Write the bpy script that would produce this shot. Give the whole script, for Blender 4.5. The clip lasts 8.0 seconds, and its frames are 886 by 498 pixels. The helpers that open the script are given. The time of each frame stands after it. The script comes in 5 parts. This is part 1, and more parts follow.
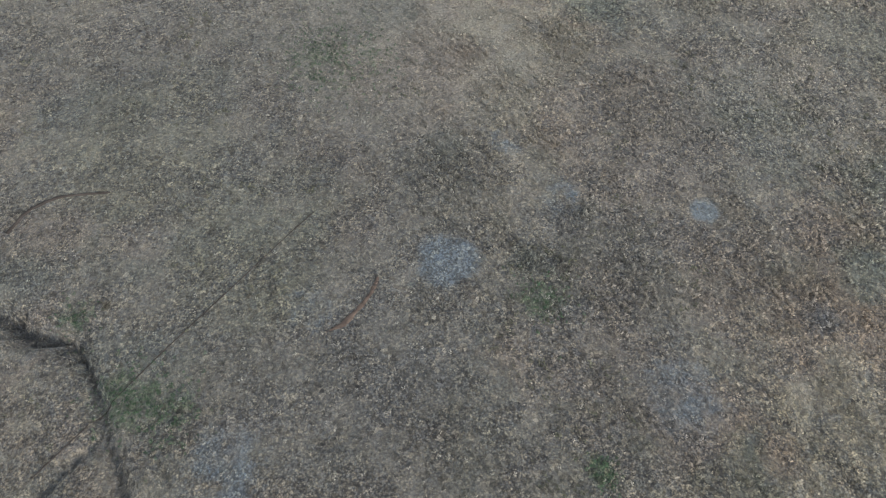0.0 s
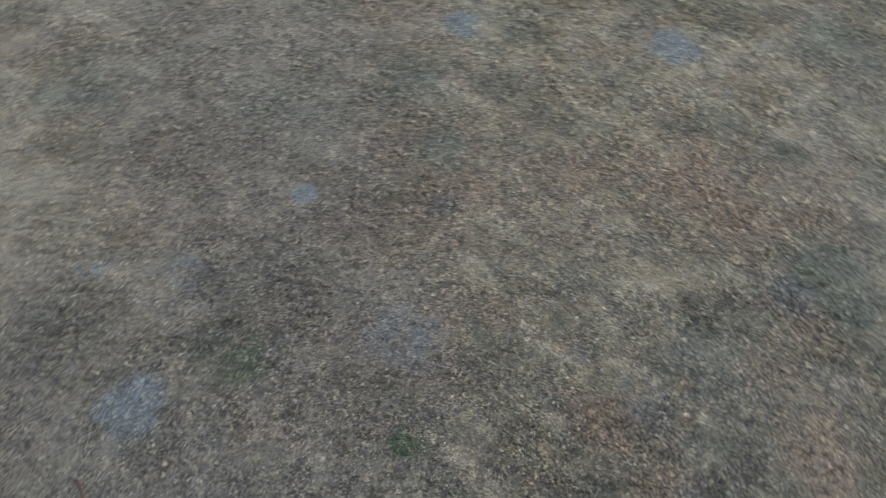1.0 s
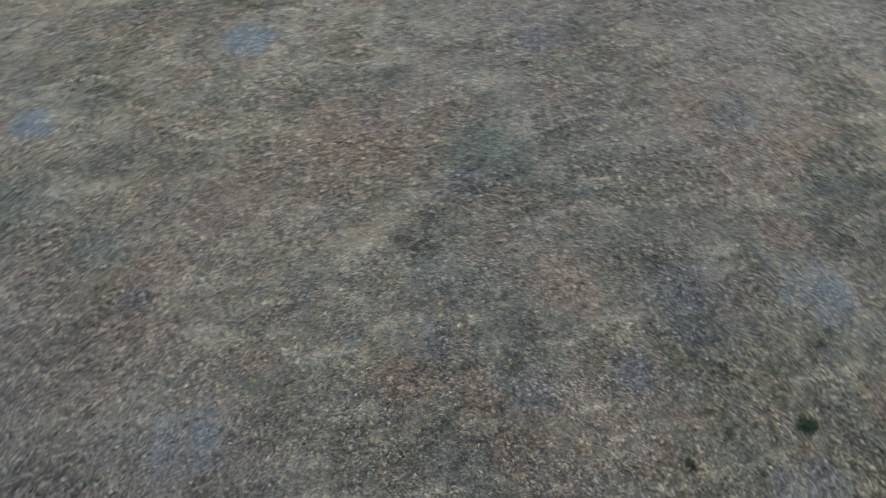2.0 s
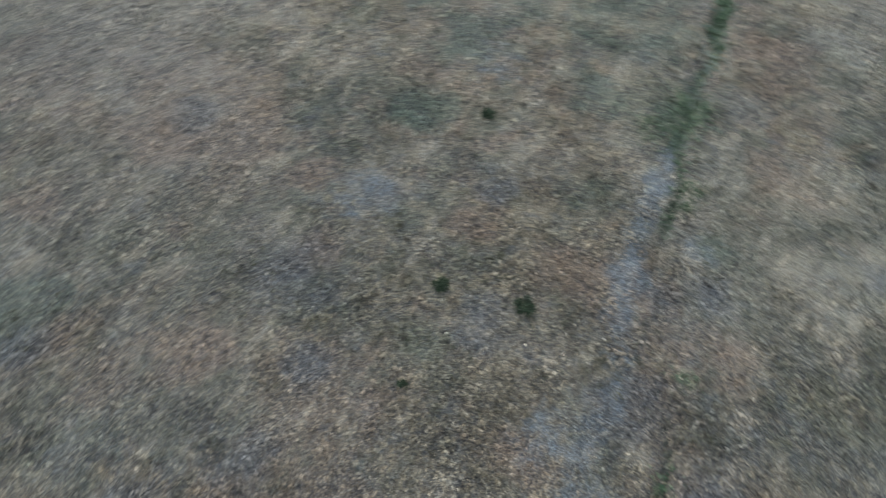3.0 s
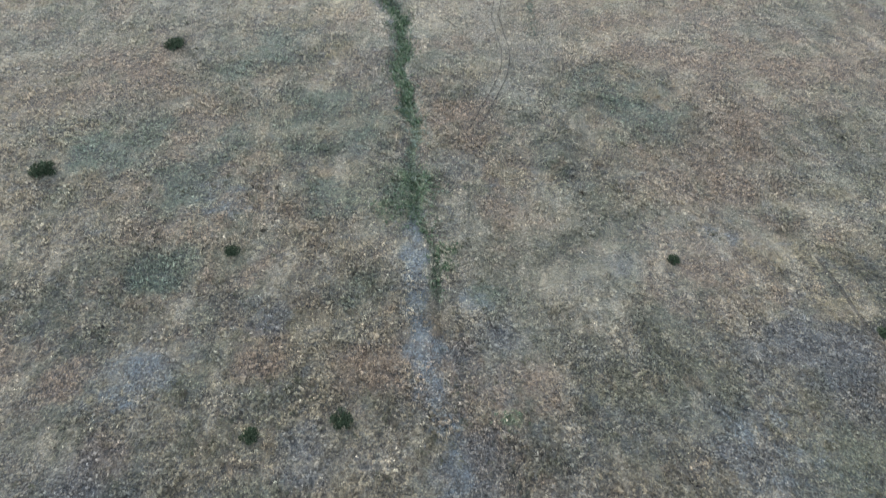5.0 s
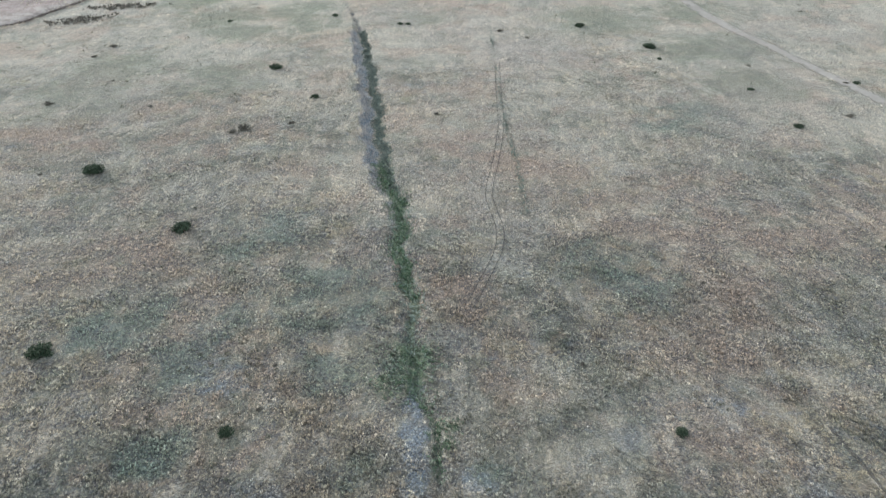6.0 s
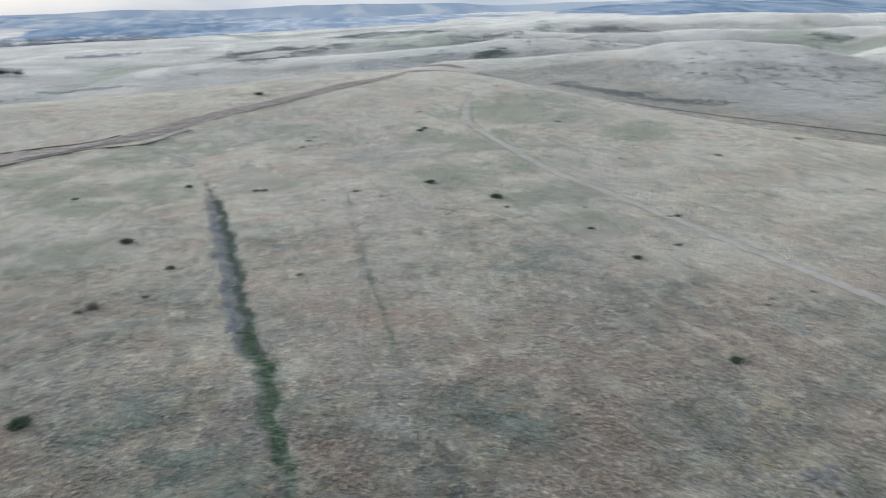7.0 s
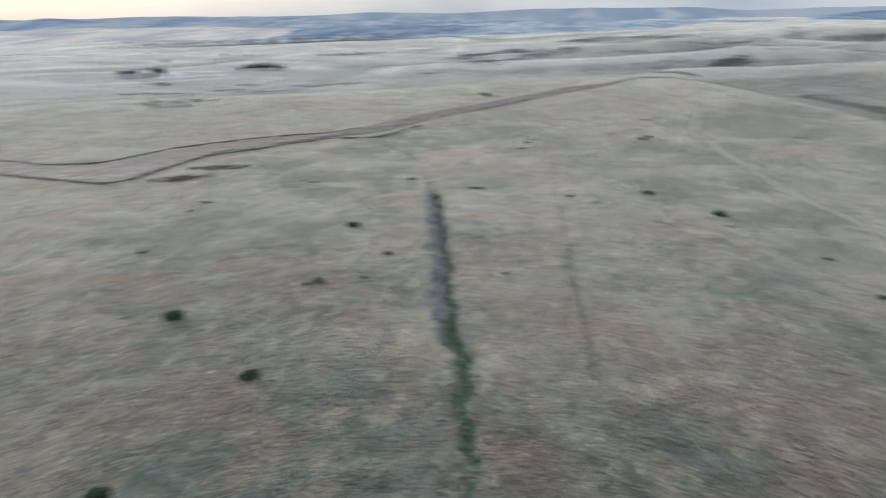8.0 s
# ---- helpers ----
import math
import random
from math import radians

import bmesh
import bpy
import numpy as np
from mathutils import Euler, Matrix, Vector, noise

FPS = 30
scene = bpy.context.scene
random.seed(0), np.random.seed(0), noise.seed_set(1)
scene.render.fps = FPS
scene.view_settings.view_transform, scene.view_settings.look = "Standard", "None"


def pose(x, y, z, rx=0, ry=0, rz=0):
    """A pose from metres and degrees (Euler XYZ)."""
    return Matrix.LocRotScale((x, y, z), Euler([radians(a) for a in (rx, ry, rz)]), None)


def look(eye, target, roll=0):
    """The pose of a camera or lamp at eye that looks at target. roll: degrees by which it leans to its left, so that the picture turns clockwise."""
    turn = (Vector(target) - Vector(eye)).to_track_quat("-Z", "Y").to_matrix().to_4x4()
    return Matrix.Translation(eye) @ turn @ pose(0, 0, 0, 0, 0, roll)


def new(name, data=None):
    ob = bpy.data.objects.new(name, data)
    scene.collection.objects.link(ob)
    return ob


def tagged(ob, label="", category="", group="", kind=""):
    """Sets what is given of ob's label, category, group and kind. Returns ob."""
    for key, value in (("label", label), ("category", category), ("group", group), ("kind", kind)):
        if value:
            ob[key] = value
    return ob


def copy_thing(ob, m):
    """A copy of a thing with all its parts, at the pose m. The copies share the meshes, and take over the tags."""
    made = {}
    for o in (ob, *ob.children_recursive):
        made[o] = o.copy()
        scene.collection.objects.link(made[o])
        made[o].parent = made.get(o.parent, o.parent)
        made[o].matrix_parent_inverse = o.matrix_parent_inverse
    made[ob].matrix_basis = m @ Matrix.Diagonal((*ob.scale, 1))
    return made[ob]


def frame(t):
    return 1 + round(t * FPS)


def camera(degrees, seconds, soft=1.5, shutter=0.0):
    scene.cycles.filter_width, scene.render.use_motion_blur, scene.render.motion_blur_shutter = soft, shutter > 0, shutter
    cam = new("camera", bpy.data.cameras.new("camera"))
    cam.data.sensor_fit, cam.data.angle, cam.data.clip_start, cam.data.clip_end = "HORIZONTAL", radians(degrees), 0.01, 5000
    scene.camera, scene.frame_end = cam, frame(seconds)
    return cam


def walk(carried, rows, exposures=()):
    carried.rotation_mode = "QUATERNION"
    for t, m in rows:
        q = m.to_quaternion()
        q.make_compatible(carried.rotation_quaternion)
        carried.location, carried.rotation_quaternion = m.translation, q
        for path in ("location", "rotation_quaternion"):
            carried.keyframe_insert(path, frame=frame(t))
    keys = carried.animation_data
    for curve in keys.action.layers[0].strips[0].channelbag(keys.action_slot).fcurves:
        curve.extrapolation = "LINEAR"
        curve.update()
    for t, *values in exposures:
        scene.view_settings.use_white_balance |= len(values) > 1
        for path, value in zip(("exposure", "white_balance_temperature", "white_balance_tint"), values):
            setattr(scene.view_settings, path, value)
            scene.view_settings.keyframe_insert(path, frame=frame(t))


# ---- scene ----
import colorsys

# ---- the camera: it hovers in one place and only turns ----
cam = camera(64.65, 8.0, soft=1.12, shutter=0.2)
EYE = (0, 0, 45)


def view(yaw, pitch, roll):
    return pose(*EYE, 0, 0, yaw) @ pose(0, 0, 0, 90 + pitch) @ pose(0, 0, 0, 0, 0, roll)


TURNS = [
    (0.0, 175.95, -57.66, 0.2), (0.4, 174.85, -57.15, -0.3), (0.5, 172.07, -56.5, -0.4), (0.6, 164.3, -56.2, -0.3),
    (0.7, 152.9, -55.6, -0.3), (0.8, 144.1, -55.4, 0.1), (0.9, 134.6, -55.4, 0.3), (1.0, 125.8, -55.5, 0.3),
    (1.1, 122.2, -55.4, -0.2), (1.2, 120.5, -55.4, -0.6), (2.3, 64.45, -55.46, -1.0), (2.4, 57.7, -55.3, -0.8),
    (2.5, 54.53, -55.17, -0.5), (2.7, 54.08, -55.0, 0.0), (2.8, 48.9, -54.9, 0.4), (2.9, 39.7, -54.8, 0.7),
    (3.0, 28.8, -54.7, 1.0), (3.1, 20.2, -54.5, 1.2), (3.2, 9.2, -54.3, 1.6), (3.3, 2.2, -54.2, 1.95),
    (3.5, 0.24, -54.14, 2.25), (4.0, 0.26, -53.9, 1.97), (4.2, 0.28, -53.8, 1.84), (5.3, 0.6, -39.5, 0.19),
    (5.5, 0.57, -35.38, 0.0), (5.6, 0.5, -34.5, -0.1), (6.0, 0.46, -31.57, -0.46), (6.1, 0.35, -29.7, -0.6),
    (6.2, 0.27, -26.5, -0.7), (6.3, 0.12, -23.8, -0.8), (6.4, 0.0, -21.7, -1.0), (6.5, 0.0, -19.8, -1.1),
    (6.7, -0.06, -19.03, -0.85), (6.8, -1.0, -19.0, -0.82), (6.9, -4.71, -19.0, -0.8), (7.0, -11.5, -19.2, -1.05),
    (7.1, -17.6, -19.3, -0.8), (7.2, -25.6, -19.4, -0.8), (7.3, -31.8, -19.65, -1.0), (7.4, -33.6, -19.8, -1.4),
    (7.5, -32.8, -19.8, -1.3), (7.6, -29.7, -19.65, -1.1), (7.7, -23.75, -19.5, -0.95), (7.8, -13.2, -19.15, -1.0),
    (7.9, -4.9, -18.9, -0.9), (8.0, 6.3, -18.67, -0.7)]
walk(cam, [(t, view(a, b, c)) for t, a, b, c in TURNS],
     exposures=((0.0, -0.22, 6700, 8.5), (0.6, -0.22, 6700, 8.5), (1.2, -0.31, 6600, 8.5), (2.5, -0.25, 6350, 7), (4.2, -0.18, 6350, 7), (5.5, 0.12, 6350, 7), (6.0, 0.03, 6270, 8), (6.5, -0.06, 6170, 9), (7.4, -0.35, 6130, 9), (8.0, -0.42, 6230, 9)))

# ---- sky and sun: a bright overcast evening ----
SUN_TURN, SUN_HIGH = 42.0, 16.0
world = bpy.data.worlds.new("overcast_sky")
scene.world = world
world.use_nodes = True
wn, wl = world.node_tree.nodes, world.node_tree.links
wn.clear()
sky = wn.new("ShaderNodeTexSky")
sky.sky_type, sky.sun_disc, sky.sun_elevation, sky.sun_rotation = "NISHITA", False, radians(SUN_HIGH), radians(-SUN_TURN)
sky.air_density, sky.dust_density = 1.0, 2.5
clouds = wn.new("ShaderNodeTexNoise")
clouds.inputs["Scale"].default_value, clouds.inputs["Detail"].default_value = 3.0, 6.0
coords, mapping = wn.new("ShaderNodeTexCoord"), wn.new("ShaderNodeMapping")
mapping.inputs["Scale"].default_value = (1, 1, 4)
wl.new(coords.outputs["Generated"], mapping.inputs["Vector"])
wl.new(mapping.outputs["Vector"], clouds.inputs["Vector"])
ramp = wn.new("ShaderNodeValToRGB")
ramp.color_ramp.elements[0].position, ramp.color_ramp.elements[0].color = 0.35, (5.6, 6.4, 7.6, 1)
ramp.color_ramp.elements[1].position, ramp.color_ramp.elements[1].color = 0.65, (9.6, 9.9, 10.2, 1)
wl.new(clouds.outputs["Fac"], ramp.inputs["Fac"])
veil = wn.new("ShaderNodeMix")
veil.data_type = "RGBA"
veil.inputs["Factor"].default_value = 0.8
wl.new(sky.outputs["Color"], veil.inputs["A"])
wl.new(ramp.outputs["Color"], veil.inputs["B"])
back = wn.new("ShaderNodeBackground")
back.inputs["Strength"].default_value = 0.115
wl.new(veil.outputs["Result"], back.inputs["Color"])
wl.new(back.outputs["Background"], wn.new("ShaderNodeOutputWorld").inputs["Surface"])
lamp = bpy.data.lights.new("sun", "SUN")
lamp.energy, lamp.angle, lamp.color = 3.8, radians(13), (1.0, 0.97, 0.93)
sun = new("sun", lamp)
sun.matrix_world = look((0, 0, 200), (math.sin(radians(SUN_TURN)) * 100, -math.cos(radians(SUN_TURN)) * 100, 200 - 100 * math.tan(radians(SUN_HIGH))))


# ---- materials ----
class Paint:
    """A node material, built step by step."""

    def __init__(self, name, rough=0.9, metal=0.0):
        self.mat = bpy.data.materials.new(name)
        self.mat.use_nodes = True
        self.n, self.l = self.mat.node_tree.nodes, self.mat.node_tree.links
        self.bsdf = self.n["Principled BSDF"]
        self.bsdf.inputs["Roughness"].default_value = rough
        self.bsdf.inputs["Metallic"].default_value = metal
        self.bsdf.inputs["Specular IOR Level"].default_value = 0.25
        self.place = self.n.new("ShaderNodeNewGeometry").outputs["Position"]

    def put(self, socket, value):
        if hasattr(value, "is_output"):
            self.l.new(value, socket)
        else:
            socket.default_value = value

    def noise(self, size, detail=4.0, rough=0.55, stretch=None):
        node = self.n.new("ShaderNodeTexNoise")
        node.inputs["Scale"].default_value = 1.0 / size
        node.inputs["Detail"].default_value, node.inputs["Roughness"].default_value = detail, rough
        where = self.place
        if stretch:
            m = self.n.new("ShaderNodeMapping")
            m.inputs["Scale"].default_value = stretch
            self.l.new(where, m.inputs["Vector"])
            where = m.outputs["Vector"]
        self.l.new(where, node.inputs["Vector"])
        return node.outputs["Fac"]

    def cells(self, size, what="Distance"):
        node = self.n.new("ShaderNodeTexVoronoi")
        node.inputs["Scale"].default_value = 1.0 / size
        self.l.new(self.place, node.inputs["Vector"])
        return node.outputs[what]

    def span(self, value, a, b, c=0.0, d=1.0):
        node = self.n.new("ShaderNodeMapRange")
        self.put(node.inputs["Value"], value)
        for key, v in zip(("From Min", "From Max", "To Min", "To Max"), (a, b, c, d)):
            node.inputs[key].default_value = v
        return node.outputs["Result"]

    def sums(self, how, a, b):
        node = self.n.new("ShaderNodeMath")
        node.operation = how
        self.put(node.inputs[0], a)
        self.put(node.inputs[1], b)
        return node.outputs[0]

    def mix(self, factor, a, b, how="MIX"):
        node = self.n.new("ShaderNodeMix")
        node.data_type, node.blend_type = "RGBA", how
        self.put(node.inputs["Factor"], factor)
        self.put(node.inputs["A"], a if hasattr(a, "is_output") else (*a, 1))
        self.put(node.inputs["B"], b if hasattr(b, "is_output") else (*b, 1))
        return node.outputs["Result"]

    def ramp(self, value, *stops):
        node = self.n.new("ShaderNodeValToRGB")
        while len(node.color_ramp.elements) < len(stops):
            node.color_ramp.elements.new(0.5)
        for e, (p, c) in zip(node.color_ramp.elements, stops):
            e.position, e.color = p, (*c, 1)
        self.put(node.inputs["Fac"], value)
        return node.outputs["Color"]

    def island(self):
        return self.n.new("ShaderNodeNewGeometry").outputs["Random Per Island"]

    def piece(self):
        return self.n.new("ShaderNodeObjectInfo").outputs["Random"]

    def cover(self):
        node = self.n.new("ShaderNodeAttribute")
        node.attribute_name = "cover"
        split = self.n.new("ShaderNodeSeparateColor")
        self.l.new(node.outputs["Color"], split.inputs["Color"])
        self.meadow = node.outputs["Alpha"]
        return split.outputs["Red"], split.outputs["Green"], split.outputs["Blue"]

    def done(self, color, bump=None, strength=0.4, depth=0.05):
        self.put(self.bsdf.inputs["Base Color"], color if hasattr(color, "is_output") else (*color, 1))
        if bump is not None:
            node = self.n.new("ShaderNodeBump")
            node.inputs["Strength"].default_value, node.inputs["Distance"].default_value = strength, depth
            self.l.new(bump, node.inputs["Height"])
            self.l.new(node.outputs["Normal"], self.bsdf.inputs["Normal"])
        return self.mat


def drifts(p):
    """The colour of the grass from place to place: straw, sage, rust, blue-grey and dark drifts, at several sizes."""
    straw = p.mix(p.span(p.noise(9.0, 6, 0.64), 0.42, 0.58), (0.245, 0.215, 0.163), (0.44, 0.39, 0.3))
    greyed = p.mix(p.span(p.noise(4.1, 5, 0.64), 0.4, 0.6), (0.1, 0.112, 0.09), (0.2, 0.206, 0.168))
    c = p.mix(p.span(p.noise(41, 6, 0.62), 0.46, 0.54), straw, greyed)
    c = p.mix(p.span(p.noise(19, 6, 0.64), 0.5, 0.57, 0, 0.72), c, (0.34, 0.268, 0.22))
    c = p.mix(p.span(p.noise(12, 6, 0.6), 0.52, 0.6, 0, 0.6), c, (0.148, 0.182, 0.15))
    blue = p.sums("MULTIPLY", p.span(p.noise(6.0, 6, 0.6), 0.48, 0.58, 0, 0.55), p.span(p.noise(29, 5, 0.6), 0.45, 0.54))
    c = p.mix(blue, c, (0.18, 0.2, 0.225))
    c = p.mix(p.span(p.noise(27, 6, 0.62), 0.52, 0.58, 0, 0.8), c, (0.1, 0.116, 0.09))
    c = p.mix(p.span(p.noise(3.0, 5, 0.7), 0.54, 0.64, 0, 0.45), c, (0.44, 0.4, 0.315))
    c = p.mix(p.span(p.noise(9.5, 6, 0.64), 0.54, 0.62, 0, 0.4), c, (0.36, 0.33, 0.2))
    c = p.mix(p.span(p.noise(2.4, 5, 0.66), 0.55, 0.63, 0, 0.5), c, (0.345, 0.275, 0.215))
    c = p.mix(p.span(p.noise(2.0, 5, 0.66, (1, 1, 2)), 0.56, 0.64, 0, 0.5), c, (0.185, 0.21, 0.24))
    # faint old furrows run with the slope
    c = p.mix(p.span(p.noise(1.5, 4, 0.6, (1.0, 0.09, 1.0)), 0.5, 0.66, 0, 0.4), c, (0.12, 0.118, 0.105))
    # hilltops and the upper slope are dry and pale, hollows grey-green; lens vignetting is painted in too
    node = p.n.new("ShaderNodeAttribute")
    node.attribute_name = "dryness_vignette"
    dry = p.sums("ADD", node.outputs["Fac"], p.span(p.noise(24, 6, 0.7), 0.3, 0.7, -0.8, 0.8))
    p.thick = p.sums("MULTIPLY", p.span(node.outputs["Fac"], 0.25, 0.75, 1.0, 0.34), p.span(p.noise(4.3, 5, 0.66), 0.42, 0.56, 0.6, 1.2))
    c = p.mix(p.span(dry, 0.0, 1.0, 0, 0.75), c, (0.5, 0.475, 0.408))
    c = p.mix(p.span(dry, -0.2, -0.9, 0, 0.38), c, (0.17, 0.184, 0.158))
    c = p.mix(p.span(p.noise(30, 6, 0.68, (1, 1, 3)), 0.5, 0.58, 0, 0.5), c, (0.19, 0.188, 0.148))
    c = p.mix(p.span(p.noise(17, 6, 0.68, (1, 1, 4)), 0.51, 0.59, 0, 0.6), c, (0.38, 0.3, 0.24))
    # clumps that stand out pale or dark along the slope
    c = p.mix(p.span(p.noise(2.6, 5, 0.7, (1, 0.4, 1)), 0.53, 0.62, 0, 0.6), c, (0.56, 0.51, 0.42))
    c = p.mix(p.span(p.noise(4.4, 5, 0.7, (1, 0.4, 2)), 0.53, 0.62, 0, 0.5), c, (0.14, 0.158, 0.125))
    # single patches of the near slope: rusty, teal, bluish, dark olive
    node = p.n.new("ShaderNodeAttribute")
    node.attribute_name = "patch"
    split = p.n.new("ShaderNodeSeparateColor")
    p.l.new(node.outputs["Color"], split.inputs["Color"])
    torn = p.sums("ADD", p.span(p.noise(6.0, 6, 0.74), 0.3, 0.7, -0.6, 0.6), p.span(p.noise(17, 6, 0.7), 0.35, 0.65, -0.5, 0.5))
    for where, hue in ((split.outputs["Red"], (0.325, 0.252, 0.2)), (split.outputs["Green"], (0.13, 0.178, 0.148)), (p.sums("MULTIPLY", split.outputs["Blue"], 0.75), (0.185, 0.2, 0.22)), (node.outputs["Alpha"], (0.165, 0.184, 0.138))):
        c = p.mix(p.sums("MULTIPLY", p.span(p.sums("ADD", where, torn), 0.2, 0.9, 0, 0.78), p.span(where, 0.0, 0.3)), c, hue)
    # the open country behind the crest is grey with sage and bleached grass, paled further by painted haze
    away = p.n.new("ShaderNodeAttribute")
    away.attribute_name = "greyed"
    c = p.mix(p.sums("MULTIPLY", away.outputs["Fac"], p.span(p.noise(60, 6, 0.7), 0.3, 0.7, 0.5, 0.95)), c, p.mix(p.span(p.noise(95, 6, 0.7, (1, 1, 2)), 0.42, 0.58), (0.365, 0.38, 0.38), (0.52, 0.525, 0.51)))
    # whole hillsides differ: olive, pale and brownish
    c = p.mix(p.span(p.noise(310, 5, 0.6), 0.47, 0.57, 0, 0.28), c, (0.26, 0.252, 0.235))
    c = p.mix(p.span(p.noise(110, 6, 0.66), 0.51, 0.6, 0, 0.5), c, (0.37, 0.335, 0.305))
    return p.mix(p.span(p.noise(150, 6, 0.7), 0.53, 0.6, 0, 0.5), c, (0.18, 0.182, 0.172))


def grassland():
    p = Paint("dry_grassland", 0.95)
    p.bsdf.inputs["Sheen Weight"].default_value, p.bsdf.inputs["Sheen Roughness"].default_value = 0.9, 0.5
    fine, speck = p.noise(0.7, 5, 0.72), p.noise(0.2, 4, 0.72)
    grain = p.cells(0.13)
    mottle = p.span(p.noise(1.7, 5, 0.7), 0.42, 0.58)
    hue = p.mix(mottle, p.cells(0.13, "Color"), p.cells(0.3, "Color"))
    c = drifts(p)
    green, bare, bank = p.cover()
    sward = p.mix(p.span(p.noise(14, 6, 0.7), 0.38, 0.62), (0.2, 0.228, 0.16), (0.34, 0.36, 0.265))
    sward = p.mix(p.span(p.noise(75, 6, 0.7), 0.48, 0.58, 0, 0.7), sward, (0.34, 0.305, 0.235))
    sward = p.mix(p.span(p.noise(48, 6, 0.7, (1, 1, 2)), 0.52, 0.6, 0, 0.6), sward, (0.16, 0.2, 0.13))
    c = p.mix(p.span(p.sums("ADD", p.meadow, p.span(p.noise(9, 6, 0.72), 0.3, 0.7, -0.3, 0.3)), 0.2, 0.9, 0, 0.72), c, sward)
    # light seed heads and near-black gaps between the tufts
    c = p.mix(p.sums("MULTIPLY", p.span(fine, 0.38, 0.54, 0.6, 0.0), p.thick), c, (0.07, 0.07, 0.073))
    c = p.mix(p.span(speck, 0.54, 0.66, 0.0, 0.6), c, (0.46, 0.425, 0.35))
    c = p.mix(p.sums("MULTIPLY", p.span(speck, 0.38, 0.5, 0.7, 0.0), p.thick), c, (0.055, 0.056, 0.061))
    # gravel, a gully bank painted as lit, green growth and dark beds where the land has them
    ragged = p.span(p.noise(1.9, 6, 0.72), 0.3, 0.7, -0.5, 0.5)
    gravel = p.mix(p.span(speck, 0.35, 0.65), (0.14, 0.172, 0.202), (0.27, 0.312, 0.35))
    c = p.mix(p.span(p.sums("ADD", bare, ragged), 0.35, 0.95, 0, 0.85), c, gravel)
    lush = p.mix(p.span(fine, 0.35, 0.65), (0.085, 0.125, 0.08), (0.19, 0.235, 0.15))
    c = p.mix(p.span(p.sums("ADD", green, ragged), 0.35, 0.95, 0, 0.85), c, lush)
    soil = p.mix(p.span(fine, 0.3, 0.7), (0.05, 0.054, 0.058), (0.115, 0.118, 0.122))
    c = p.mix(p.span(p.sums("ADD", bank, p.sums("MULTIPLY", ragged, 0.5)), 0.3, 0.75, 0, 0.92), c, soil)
    # single stones, stalks and heads
    c = p.mix(p.thick, c, p.mix(1.0, c, p.ramp(hue, (0.0, (0.32, 0.33, 0.37)), (0.3, (0.8, 0.77, 0.72)), (0.55, (0.95, 1.02, 1.12)), (0.75, (1.45, 1.38, 1.24)), (1.0, (2.6, 2.55, 2.45))), "MULTIPLY"))
    # near-black gaps between the grains
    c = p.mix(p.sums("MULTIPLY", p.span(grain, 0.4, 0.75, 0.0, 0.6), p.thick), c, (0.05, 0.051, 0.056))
    tall = p.sums("ADD", p.sums("MULTIPLY", fine, 0.8), speck)
    p.put(p.bsdf.inputs["Sheen Tint"], p.mix(1.0, c, (2.2, 2.2, 2.2), "MULTIPLY"))
    return p.done(c, tall, 1.0, 0.35)


def grass_blades(name, *stops):
    """Blades coloured by the drifts of the slope, lighter or darker tuft by tuft."""
    p = Paint(name, 0.85)
    p.bsdf.inputs["Sheen Weight"].default_value, p.bsdf.inputs["Sheen Roughness"].default_value = 0.9, 0.5
    hue = drifts(p)
    p.put(p.bsdf.inputs["Sheen Tint"], p.mix(1.0, hue, (2.2, 2.2, 2.2), "MULTIPLY"))
    return p.done(p.mix(1.0, hue, p.ramp(p.island(), *stops), "MULTIPLY"))


def worn(name, a, b, size, cover=0.85, ragged=0.45):
    """Bare worn ground that thins out into the grass towards its edges."""
    p = Paint(name, 0.95)
    n = p.noise(size, 6, 0.7)
    c = p.mix(p.span(n, 0.3, 0.7), a, b)
    c = p.mix(p.span(p.noise(size * 6, 5, 0.65), 0.4, 0.65, 0, 0.5), c, tuple(0.7 * v for v in a))
    p.done(c, n, 0.4, 0.1)
    inner, _, _ = p.cover()
    there = p.span(p.sums("ADD", inner, p.span(p.noise(size * 1.4, 6, 0.75), 0.3, 0.7, -ragged, ragged)), 0.1, 0.6, 0.0, cover)
    p.put(p.bsdf.inputs["Alpha"], there)
    return p.mat


def plain(name, a, b, size=1.0, rough=0.9, bump=0.3, metal=0.0, depth=0.03):
    p = Paint(name, rough, metal)
    n = p.noise(size, 5, 0.65)
    c = p.mix(p.span(n, 0.3, 0.7), a, b)
    c = p.mix(p.span(p.noise(size * 9, 4, 0.6), 0.35, 0.7, 0, 0.4), c, tuple(0.5 * (u + v) * 0.75 for u, v in zip(a, b)))
    return p.done(c, n, bump, depth)


